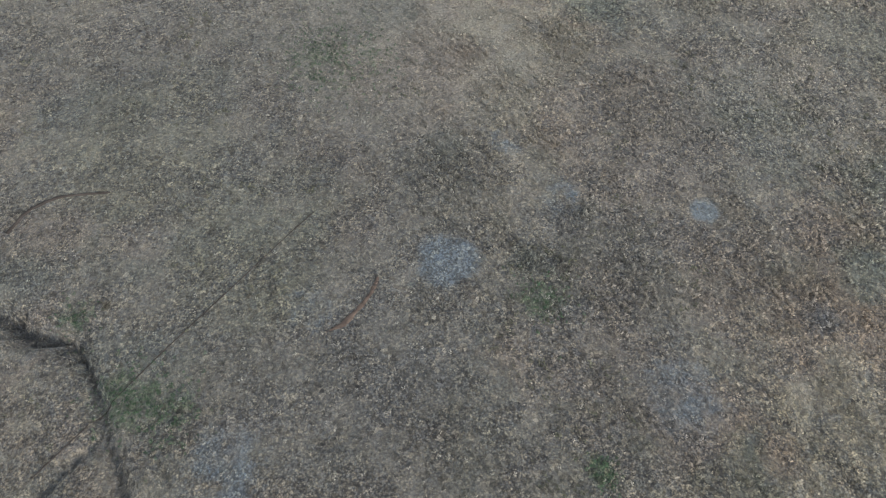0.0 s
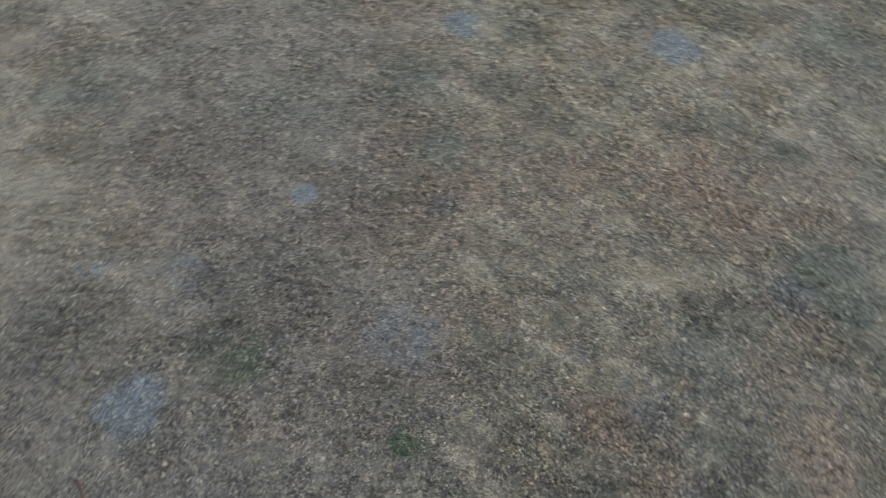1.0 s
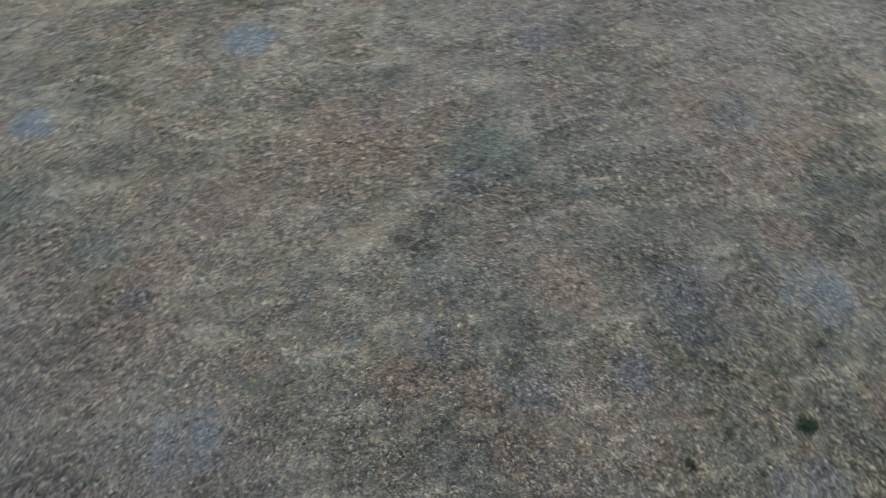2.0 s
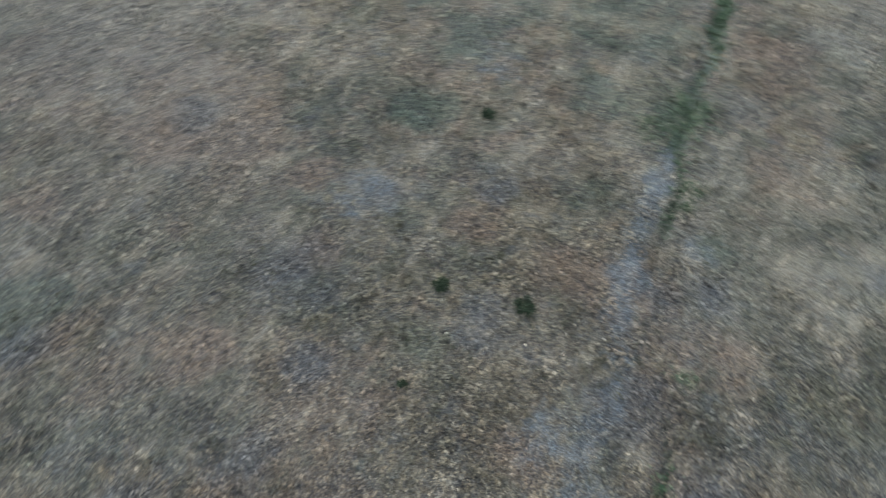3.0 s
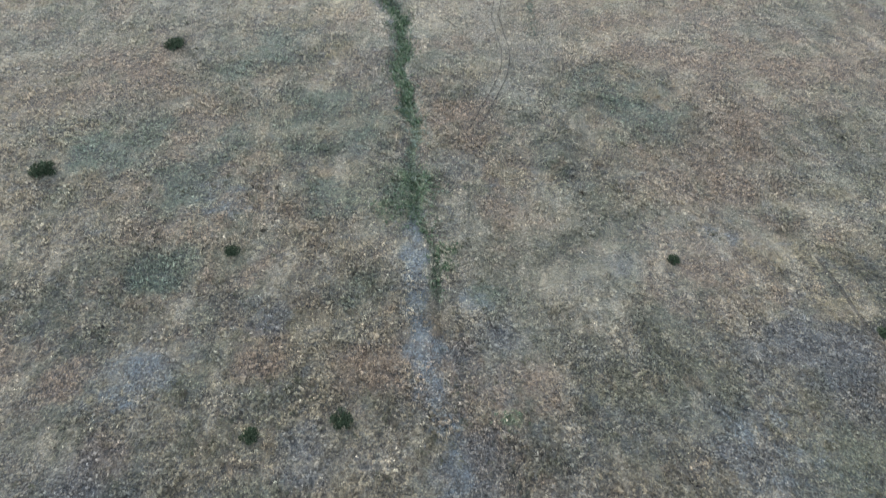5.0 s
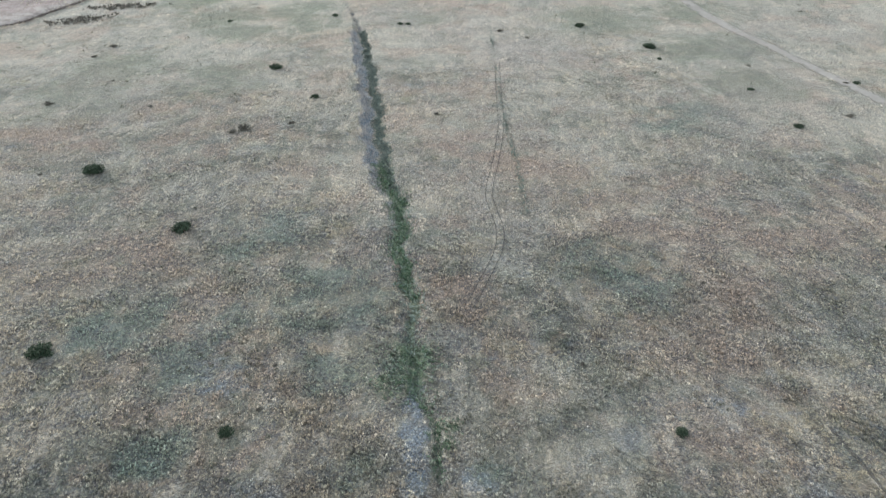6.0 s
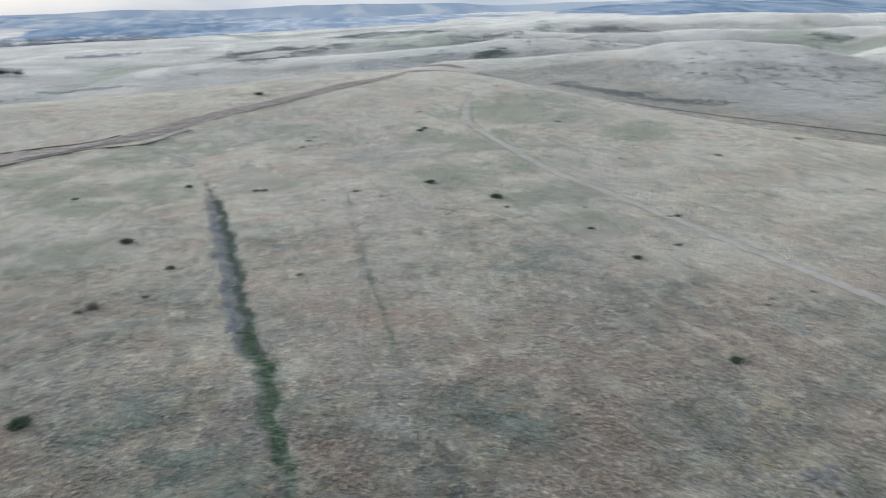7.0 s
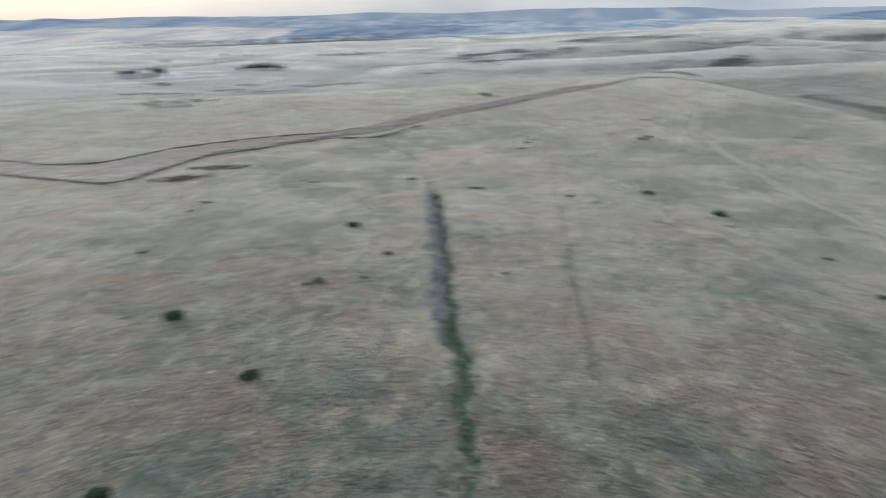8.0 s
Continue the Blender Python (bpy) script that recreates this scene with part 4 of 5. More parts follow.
# farther up the bare strip narrows towards its upper side
narrow = 0.3 * step(np.linspace(0, 1, 220), 0.38, 0.55)[:, None]
low_edge = low_side * (1 - narrow) + up_side * narrow
k = np.linspace(0, 1, 13)[None, :]
wx, wy = low_edge[:, :1] * (1 - k) + up_side[:, :1] * k, low_edge[:, 1:] * (1 - k) + up_side[:, 1:] * k
wz = ground_at(wx, wy) + 0.3 + 0.25 * lattice(wx, wy, 6, 12)
wz[:, 0] -= 0.6
wz[:, -1] -= 0.6
c = (np.arange(219)[:, None] * 13 + np.arange(12)[None, :]).ravel()
wash = smooth(from_arrays("road", np.column_stack([wx.ravel(), wy.ravel(), wz.ravel()]), np.column_stack([c, c + 1, c + 14, c + 13]), RED_DIRT))
inside(wash, (np.clip(1.3 * (1 - (2 * k - 1) ** 6), 0, 1) + 0.0 * wx) * (1 - 0.5 * step(np.linspace(0, 1, 220), 0.36, 0.62))[:, None])
tagged(wash, "wide reddish bare dirt road cut across the slope", "dirt road", kind="structure")
for side_line, label in ((WASH_UP[WASH_UP[:, 0] < -62], "dark crumbling cut bank above the dirt road"), (WASH_LOW[WASH_LOW[:, 0] < -38], "dark crumbling cut bank below the dirt road")):
    bank = ribbon("cut_bank", np.column_stack([side_line, np.clip(0.02 + 0.12 * step(-side_line[:, 0], 60, 120) + 0.26 * lattice(side_line[:, 0], side_line[:, 1], 9, 8), 0.04, 1)]), BANK_SOIL, label, "bank", 0.25, 5, 0.8, 0.35)
ribbon("dirt_road", curve([(59, 366, 4), (70, 372, 3.5), (84, 380, 3), (110, 392, 2.5)], 3), RED_DIRT, "reddish dirt road running over the crest", "dirt road", 0.3, 5)
ribbon("faint_track", curve([(-34, 228, 0.9), (-20, 248, 0.9), (-6, 260, 0.8), (4, 272, 0.8)], 2), FAINT_DIRT, "faint pale track slanting over the crest", "dirt track", 0.12, 5, 0.5)
ribbon("far_track", curve([(104, 590, 2), (112, 583, 3.5), (121, 574, 4), (129, 566, 2.5), (134, 560, 1)], 3), RED_DIRT, "brown bare strip behind the crest", "dirt track", 0.4, 5, 0.4)
ribbon("far_track", curve([(265, 792, 1.8), (300, 818, 1.8), (325, 815, 1.8), (345, 808, 1.4)], 4), RED_DIRT, "thin reddish track over a far hill", "dirt track", 0.5, 5, 0.3)
ribbon("faint_track", curve([(-32, 218, 1.2), (-38.7, 232, 1.4), (-48, 247, 1.2)], 2), PALE_DIRT, "faint pale track climbing to the road", "dirt track", 0.12, 5, 0.5)
DITCH = curve([(256, 202, 1.0), (246, 245, 1.0), (224, 283, 0.9), (199, 318, 0.9), (182, 338, 0.9), (172, 356, 0.8)], 3)
ribbon("ditch", DITCH, DARK_SOIL_SHADE, "narrow dark ditch along the foot of the slope", "ditch", 0.25, 5, 0.4)

# ---- far hills ----
def ridge(name, material, label, start, end, low, high, deep, seed, base=-75, rise=1.1, relief=1.0):
    """A long far hill: its crest between two bearings (degrees, left positive) at a distance, with noisy height."""
    n, rows = 180, 17
    bearing = np.linspace(start[0], end[0], n)
    dist = np.linspace(start[1], end[1], n)
    k = np.linspace(0, 1, n)
    crest = low + (high - low) * (0.5 + 0.5 * lattice(bearing * 3, bearing * 0 + seed, 17, seed))
    crest = crest + (high - low) * 0.16 * lattice(bearing * 3, bearing * 0 + seed, 4, seed + 3)
    crest = base + (crest - base) * np.sin(np.pi * np.clip(k, 0.0, 1.0)) ** 0.35
    t = np.linspace(0, 1, rows)[None, :]
    d = dist[:, None] - deep * (1 - t)
    x, y = -np.sin(np.radians(bearing))[:, None] * d, np.cos(np.radians(bearing))[:, None] * d
    z = base + (crest[:, None] - base) * t ** rise + relief * (1 - t) * t * (40 * lattice(x, y, 420, seed + 5) + 22 * lattice(x, y, 170, seed + 6))
    c = (np.arange(n - 1)[:, None] * rows + np.arange(rows - 1)[None, :]).ravel()
    ob = smooth(from_arrays(name, np.column_stack([x.ravel(), y.ravel(), z.ravel()]), np.column_stack([c, c + 1, c + rows + 1, c + rows]), material))
    return tagged(ob, label, "hills", kind="structure")


# haze and warm sunlight are painted into the colours of these backdrop hills
ridge("backdrop", HAZE_FAR, "pale ridge on the horizon with haze painted in", (75, 4850), (-85, 4850), 35, 62, 500, 2)
ridge("backdrop", HAZE_NEAR, "wooded hills with blue haze painted in", (47, 4500), (-4, 4650), 8, 62, 1700, 5, -75, 0.8)
ridge("backdrop", HAZE_BLUE, "wooded hill above the valley town with painted blue haze", (21, 3300), (-2, 3300), -24, 6, 1000, 21, -60, 0.7)
ridge("backdrop", HAZE_WARM, "land beyond the valley with painted warm sunlight and haze", (47, 3600), (14, 3500), -12, 8, 1000, 7, -60, 0.7, 0.3)
ridge("backdrop", HAZE_PLAIN, "plain with pale blue haze painted in", (14, 3700), (-34, 3700), -6, 6, 1650, 13, -62, 0.6, 0.3)
ridge("backdrop", HAZE_BLUE, "wooded plateau with blue haze painted in", (-19, 4300), (-46, 4000), 38, 72, 1300, 11, -75, 0.6)


# ---- grass ----
rng = np.random.default_rng(7)


def tufts(name, x, y, tall, wide, blades, material, label, tilt=0.7, fat=1.2):
    """Many small tufts of bent blades; each tuft one little island cluster."""
    n = len(x)
    z = ground_at(x, y) - 0.02
    turn = rng.uniform(0, 2 * np.pi, (n, 1)) + (np.arange(blades) + rng.uniform(-0.3, 0.3, (n, blades))) * 2 * np.pi / blades
    lean = rng.uniform(0.5, 1.0, (n, blades)) * wide[:, None]
    high = rng.uniform(0.45, 1.0, (n, blades)) * tall[:, None]
    thick = fat / blades * lean * rng.uniform(0.6, 1.5, (n, blades))
    ox, oy = np.cos(turn), np.sin(turn)
    tip_x, tip_y = x[:, None] + ox * lean, y[:, None] + oy * lean
    root = np.stack([x, y, z], -1)[:, None, :]
    a = np.stack([tip_x - oy * thick, tip_y + ox * thick, z[:, None] + high], -1)
    b = np.stack([tip_x + oy * thick, tip_y - ox * thick, z[:, None] + high * 0.8], -1)
    verts = np.concatenate([root, np.stack([a, b], 2).reshape(n, -1, 3)], 1).reshape(-1, 3)
    first = (np.arange(n) * (1 + 2 * blades))[:, None]
    k = np.arange(blades)[None, :]
    faces = np.stack([np.broadcast_to(first, (n, blades)), first + 2 + 2 * k, first + 1 + 2 * k], -1).reshape(-1, 3)
    ob = smooth(from_arrays(name, verts, faces, material))
    # custom normals tip upward, so the blades brighten as if lit by the whole sky
    up = np.concatenate([np.broadcast_to(np.array([0, 0, 1.0]), (n, 1, 3)), np.repeat(np.stack([tilt * ox, tilt * oy, np.ones_like(ox)], -1), 2, axis=1)], 1).reshape(-1, 3)
    ob.data.normals_split_custom_set_from_vertices(up / np.linalg.norm(up, axis=1, keepdims=True))
    layer = ob.data.attributes.new("dryness_vignette", "FLOAT", "POINT")
    layer.data.foreach_set("value", np.repeat(dryness_vignette(x, y), 1 + 2 * blades).astype(np.float32))
    layer = ob.data.attributes.new("patch", "FLOAT_COLOR", "POINT")
    layer.data.foreach_set("color", np.repeat(patches(x, y), 1 + 2 * blades, axis=0).ravel())
    return tagged(ob, label, "grass", kind="stuff")


def clear_of(x, y, lines):
    free = np.ones(len(x), bool)
    for line, margin in lines:
        for part_of in np.array_split(np.arange(len(x)), max(1, len(x) // 20000)):
            d = np.hypot(x[part_of, None] - line[None, :, 0], y[part_of, None] - line[None, :, 1]).min(1)
            free[part_of] &= d > margin
    return free


TRACKS = [(PATH, 1.3), (WHEELS[0], 0.32), (WHEELS[1], 0.32), (GULLY, 1.6), (BACK_GULLY, 1.0), (BACK_BRANCH, 0.5), (CRACK, 0.22), (SCARP, 0.3), (SCAR, 0.25)]
FIELD_EDGE = (188.4 - 63.7, 91 - 30.9)


def off_field(x, y):
    """True outside the ploughed field."""
    return (y > 30.5 + (x - 63.7) * FIELD_EDGE[1] / FIELD_EDGE[0] + 0.9) | (x < 60)


def patchy(x, y, much):
    n = 0.5 + 0.5 * (0.6 * lattice(x, y, 5, 21) + 0.4 * lattice(x, y, 1.7, 22))
    bare_here = spots(x, y, BARE)
    low = spots(x, y, [(*p, 1.0) for p in OLIVE_DARK])
    return (rng.random(len(x)) < much * np.where(np.hypot(x, y) < 72, 0.2 + 1.1 * step(n, 0.36, 0.64), 0.1 + 1.5 * n * n + 0.3 * n)) & (rng.random(len(x)) > 0.85 * low) & (rng.random(len(x)) > 0.93 * np.clip(bare_here * 1.3, 0, 1)) & off_field(x, y)


def sweep(n, r0, r1, left, right, much):
    """Evenly strewn places between two distances and two bearings, patchy, off the tracks, thinning out at both ends."""
    r = np.sqrt(rng.uniform(r0 * r0, r1 * r1, n))
    b = np.radians(rng.uniform(right, left, n))
    x, y = -r * np.sin(b), r * np.cos(b)
    soft = 0.12 * (r1 - r0)
    ok = patchy(x, y, much) & (rng.random(n) < np.clip((r1 - r) / soft, 0, 1)) & (rng.random(n) < np.clip((r - r0) / soft, 0, 1))
    x, y = x[ok], y[ok]
    ok = clear_of(x, y, TRACKS)
    return x[ok], y[ok]


x1, y1 = sweep(330000, 6, 76, 180, -180, 0.6)
tufts("dry_grass", x1, y1, rng.uniform(0.08, 0.24, len(x1)), 0.05 + 0.13 * rng.random(len(x1)) ** 2, 4, DRY, "sparse dry straw-coloured grass tufts covering the ground")
# fuller clumps stand in loose drifts among the small tufts
x1, y1 = sweep(150000, 6, 84, 180, -110, 0.75)
ok = rng.random(len(x1)) < 0.25 + 0.75 * step(0.6 * lattice(x1, y1, 3.1, 71) + 0.4 * lattice(x1, y1, 1.1, 72), -0.25, 0.35)
x1, y1 = x1[ok], y1[ok]
tufts("straw_clumps", x1, y1, rng.uniform(0.2, 0.46, len(x1)), 0.08 + 0.15 * rng.random(len(x1)) ** 1.6, 6, CLUMP, "pale straw clumps standing between the small tufts", 0.75, 1.7)
x2, y2 = sweep(90000, 68, 150, 62, -78, 0.65)
tufts("dry_grass", x2, y2, rng.uniform(0.14, 0.4, len(x2)), 0.1 + 0.22 * rng.random(len(x2)) ** 1.8, 5, DRY_FAR, "dry straw-coloured grass tufts farther across the slope", 0.4, 1.5)
x3, y3 = sweep(60000, 135, 330, 50, -68, 0.6)
tufts("dry_grass", x3, y3, rng.uniform(0.2, 0.5, len(x3)), 0.16 + 0.4 * rng.random(len(x3)) ** 1.6, 5, DRY_FAR, "dry grass tufts on the rising slope", 0.35, 1.4)


k = rng.integers(0, 120, 2200)
q = rng.random(2200) ** 1.5
wx, wy = low_edge[k, 0] * (1 - q) + up_side[k, 0] * q, low_edge[k, 1] * (1 - q) + up_side[k, 1] * q
tufts("road_grass", wx, wy, rng.uniform(0.4, 0.7, 2200), rng.uniform(0.15, 0.45, 2200), 4, DRY_FAR, "sparse dry tufts on the bare dirt road")


def along_line(line, per_metre, spread):
    k = rng.integers(0, len(line), int(len(line) * per_metre))
    return line[k, 0] + rng.normal(0, 1, len(k)) * line[k, 2] * spread, line[k, 1] + rng.normal(0, 1, len(k)) * 0.4


gx, gy = along_line(GULLY[(GULLY[:, 1] < 100) & (GULLY[:, 1] > 63)], 20, 0.36)
tufts("gully_grass", gx, gy, rng.uniform(0.2, 0.6, len(gx)), rng.uniform(0.12, 0.3, len(gx)), 6, GREEN, "lush green grass and weeds filling the gully", 0.35)
gx, gy = along_line(GULLY[(GULLY[:, 1] < 92)], 13, 0.5)
tufts("gully_grass", gx, gy, rng.uniform(0.15, 0.45, len(gx)), rng.uniform(0.1, 0.26, len(gx)), 6, DUSTY, "dusty blue-green weeds on the gully floor", 0.35)
# the upper gully: grey dead stalks lean over the left bank, a bare dark bed winds between
gx, gy = along_line(GULLY[GULLY[:, 1] > 88], 9, 0.25)
gx = gx - 1.5
tufts("dead_stalks", gx, gy, rng.uniform(0.25, 0.6, len(gx)), rng.uniform(0.1, 0.24, len(gx)), 6, GREY_STALK, "grey dead stalks along the gully bank", 0.35)
# green grass on the right wall, the wall's shade put into its darker colour
gx, gy = along_line(GULLY[GULLY[:, 1] > 90], 34, 0.2)
gx = gx + 0.8
tufts("gully_grass", gx, gy, rng.uniform(0.2, 0.45, len(gx)), rng.uniform(0.12, 0.3, len(gx)), 5, SHADED_TEAL, "dusty green grass with painted shade along the gully side", 0.35)
gx, gy = along_line(GULLY_LOW[GULLY_LOW[:, 1] > 45], 9, 1.1)
ok = rng.random(len(gx)) < np.interp(gy, [45, 54], [0.1, 1.0])
gx, gy = gx[ok], gy[ok]
tufts("gully_grass", gx, gy, rng.uniform(0.12, 0.35, len(gx)), rng.uniform(0.1, 0.24, len(gx)), 6, DUSTY, "thinning dusty weeds where the gully ends", 0.35)
low_green = GULLY_LOW[(GULLY_LOW[:, 1] > 38) | (GULLY_LOW[:, 1] < 20)]
gx, gy = along_line(low_green, 9, 0.8)
tufts("gully_grass", gx, gy, rng.uniform(0.15, 0.45, len(gx)), rng.uniform(0.1, 0.25, len(gx)), 6, GREEN, "green weeds in the narrow lower gully", 0.35)
gx, gy = [], []
for cx, cy, rad, w in LUSH[:12]:
    n = int(60 * rad * rad * w)
    gx.append(rng.normal(cx, rad * 0.55, n))
    gy.append(rng.normal(cy, rad * 0.55, n))
gx, gy = np.concatenate(gx), np.concatenate(gy)
tufts("green_grass", gx, gy, rng.uniform(0.1, 0.3, len(gx)), rng.uniform(0.08, 0.2, len(gx)), 5, GREEN, "patches of green grass among the dry tufts")
k = rng.integers(0, len(GREEN_RUT), 6000)
k = k[rng.random(len(k)) < (0.35 + 0.45 * lattice(GREEN_RUT[k, 0], GREEN_RUT[k, 1], 6, 41)) * np.interp(GREEN_RUT[k, 1], [80, 90, 125, 150], [0.3, 1, 0.8, 0.35])][:750]
gx, gy = GREEN_RUT[k, 0] + rng.normal(0, 0.3, len(k)), GREEN_RUT[k, 1] + rng.uniform(-0.4, 0.4, len(k))
tufts("green_grass", gx, gy, rng.uniform(0.12, 0.3, len(k)), rng.uniform(0.1, 0.22, len(k)), 5, DUSTY, "thin line of green grass along an old rut")


# ---- shrubs ----
def leaf_cloud(bm, centre, radius, count, size, rnd, flat=0.8):
    """Small bent leaves filling a rounded clump, with gaps."""
    for _ in range(count):
        v = Vector((rnd.gauss(0, 1), rnd.gauss(0, 1), rnd.gauss(0, 1))).normalized() * radius * rnd.uniform(0.45, 1.05)
        v.z *= flat
        q = Euler((rnd.uniform(-1.2, 1.2), rnd.uniform(-1.2, 1.2), rnd.uniform(0, 6.3))).to_matrix()
        s = size * rnd.uniform(0.6, 1.4)
        ring = [bm.verts.new(centre + v + q @ Vector(p) * s) for p in ((-0.5, 0, 0), (0, -0.25, 0.1), (0.5, 0, 0.02), (0, 0.25, 0.1))]
        bm.faces.new(ring)


def twig(bm, a, b, r0, r1, sides=5):
    way = (b - a).normalized()
    u = way.orthogonal().normalized()
    w = way.cross(u)
    rings = []
    for p, r in ((a, r0), (a.lerp(b, 0.55) + u * r0 * 0.8, (r0 + r1) / 2), (b, r1)):
        rings.append([bm.verts.new(p + (u * math.cos(i * 6.2832 / sides) + w * math.sin(i * 6.2832 / sides)) * r) for i in range(sides)])
    for lo, hi in zip(rings, rings[1:]):
        for i in range(sides):
            bm.faces.new((lo[i], lo[(i + 1) % sides], hi[(i + 1) % sides], hi[i]))


def shrub(seed, leaf, leaves, label):
    """A low spreading shrub one metre across: bare stems and an uneven crown of leaf clumps."""
    rnd = random.Random(seed)
    root = empty("shrub", pose(0, 0, -200))
    stems, crown = bmesh.new(), bmesh.new()
    for i in range(9):
        a = i * 0.698 + rnd.uniform(-0.3, 0.3)
        out = rnd.uniform(0.12, 0.42)
        tip = Vector((math.cos(a) * out, math.sin(a) * out, rnd.uniform(0.06, 0.22)))
        twig(stems, Vector((math.cos(a) * 0.03, math.sin(a) * 0.03, 0)), tip, 0.018, 0.006)
        leaf_cloud(crown, tip * 0.95, rnd.uniform(0.15, 0.24), leaves, 0.075, rnd, 0.6)
        leaf_cloud(crown, tip * 0.55, rnd.uniform(0.14, 0.2), leaves // 2, 0.075, rnd, 0.6)
    leaf_cloud(crown, Vector((0, 0, 0.1)), 0.38, leaves * 4, 0.08, rnd, 0.55)
    part("stems", stems, BARK, root)
    part("crown", crown, leaf, root)
    return tagged(root, label, "shrub", "shrubs on the dry slope")


SHRUBS = [shrub(s, LEAF, 90, "dark green rounded shrub standing in dry grass") for s in (1, 2, 3)]
BROWN = [shrub(s, BROWN_LEAF, 42, "greyish brown withered shrub among dry grass") for s in (4, 5)]
GREEN_AT = [(-53.4, 96, 3.6), (-34.3, 78.6, 2.9), (-25, 128, 2.0), (-36, 146, 3.0), (46, 160, 3.2), (46, 151, 1.2), (33, 178, 2.8), (1, 236, 1.7), (-12, 183, 1.7), (-10, 183, 1.7), (58, 130, 1.4),
            (59, 111, 1.9), (-16, 331, 4.3), (53.7, 72.5, 2.0), (-40.5, 53.5, 3.0), (-19.1, 42.9, 1.6), (20, 42.8, 1.3), (-13.8, 25, 1.6), (-7.4, 26.3, 1.85), (35.2, 34.8, 1.6), (0.4, -65.7, 2.8),
            (80, 134, 1.6), (-30, 193, 1.9), (-57, 188, 1.6), (43, 248, 2.6), (-12.1, 16.5, 0.9), (45, 251, 2.2), (129, 56, 2.4), (131.5, 57, 1.7)]
BROWN_AT = [(-27, 115, 1.5), (-35, 113, 2.6), (-36.5, 111.5, 1.6), (-75, 126, 2.0), (-78, 164, 2.0), (70, 116, 1.6), (13, 175, 1.8), (63, 145, 1.1), (48, 277, 1.8), (93, 242, 1.7), (78, 134, 1.3), (-2, 119, 1.1),
            (-61, 95, 0.9), (5, 250, 1.2), (19, 168, 1.1), (-79, 156, 1.5), (-68, 139, 0.9), (-55, 124, 1.0), (71, 89, 0.9), (68.8, 87.1, 1.0), (79, 90, 1.0), (121, 184, 2.2)]
BROWN_AT_TOO = [(93, 190, 1.2), (138, 144, 1.3),
                (160, 130, 3.0), (169, 120, 1.4), (141, 125, 2.4), (139, 94, 1.4), (3, 245, 2.0), (161, 201, 2.1), (28.9, 65.6, 0.6), (48, 47, 0.8), (53, 30.4, 1.4), (126, 70, 0.9), (-16.7, 51.6, 0.7), (-16.9, 45.6, 0.8),
                (13, 51.7, 0.8), (17.2, 51.1, 0.7), (-18.2, 21, 0.9), (-14.1, 19.8, 0.7), (7.3, 23.5, 0.6), (-19.4, 28.3, 0.7), (-18.3, 27.3, 0.6), (22.5, -25.1, 0.9), (12.4, -25.3, 0.5), (24.3, -44, 0.6)]
for kinds, places in ((SHRUBS, GREEN_AT), (BROWN, BROWN_AT), (BROWN, BROWN_AT_TOO)):
    for i, (x, y, w) in enumerate(places):
        ob = copy_thing(kinds[i % len(kinds)], stand(x, y, i * 71.0, w * 1.02))
for first in SHRUBS + BROWN:
    for o in (*first.children_recursive, first):
        bpy.data.objects.remove(o)


def scrub(name, x, y, size, material, label, leaves=14):
    """Far low brush: each clump a handful of bent leaf sprays."""
    n = len(x)
    z = ground_at(x, y)
    off = rng.normal(0, 0.42, (n, leaves, 3)) * size[:, None, None]
    off[..., 2] = np.abs(off[..., 2]) * 0.5 + 0.08 * size[:, None]
    centre = np.stack([x, y, z], -1)[:, None, :] + off
    u = rng.normal(0, 1, (n, leaves, 3))
    u /= np.linalg.norm(u, axis=-1, keepdims=True)
    v = np.cross(u, rng.normal(0, 1, (n, leaves, 3)))
    v /= np.linalg.norm(v, axis=-1, keepdims=True)
    s = (0.25 * size)[:, None, None] * rng.uniform(0.6, 1.2, (n, leaves, 1))
    verts = np.stack([centre - u * s, centre - v * s * 0.7, centre + u * s, centre + v * s * 0.7], 2).reshape(-1, 3)
    ob = from_arrays(name, verts, np.arange(len(verts)).reshape(-1, 4), material)
    return tagged(ob, label, "brush", kind="stuff")


def clusters(rows):
    """x, y, spread along, spread across, turn, count."""
    xs, ys = [], []
    for cx, cy, a, b, turn, n in rows:
        u, v = rng.normal(0, a, n), rng.normal(0, b, n)
        c, s = math.cos(radians(turn)), math.sin(radians(turn))
        xs.append(cx + u * c - v * s)
        ys.append(cy + u * s + v * c)
    return np.concatenate(xs), np.concatenate(ys)


bx, by = clusters([(-97, 190, 4, 2.0, 20, 90), (-91, 204, 5, 1.6, 10, 90)])
scrub("dark_brush", bx, by, rng.uniform(0.4, 1.2, len(bx)), BROWN_LEAF, "clump of dark low brush beside the dirt road")
k = rng.integers(0, len(CREEK), 16000)
k = k[(CREEK[k, 1] < 215) | (rng.random(len(k)) < 0.07)]
bx, by = CREEK[k, 0] + rng.normal(0, 1.7, len(k)), CREEK[k, 1] + rng.normal(0, 1.7, len(k))
scrub("creek_brush", bx, by, rng.uniform(0.5, 1.2, len(k)) * (1 + 0.35 * lattice(bx, by, 11, 57)), CREEK_LEAF, "dense dark green brush lining the creek")
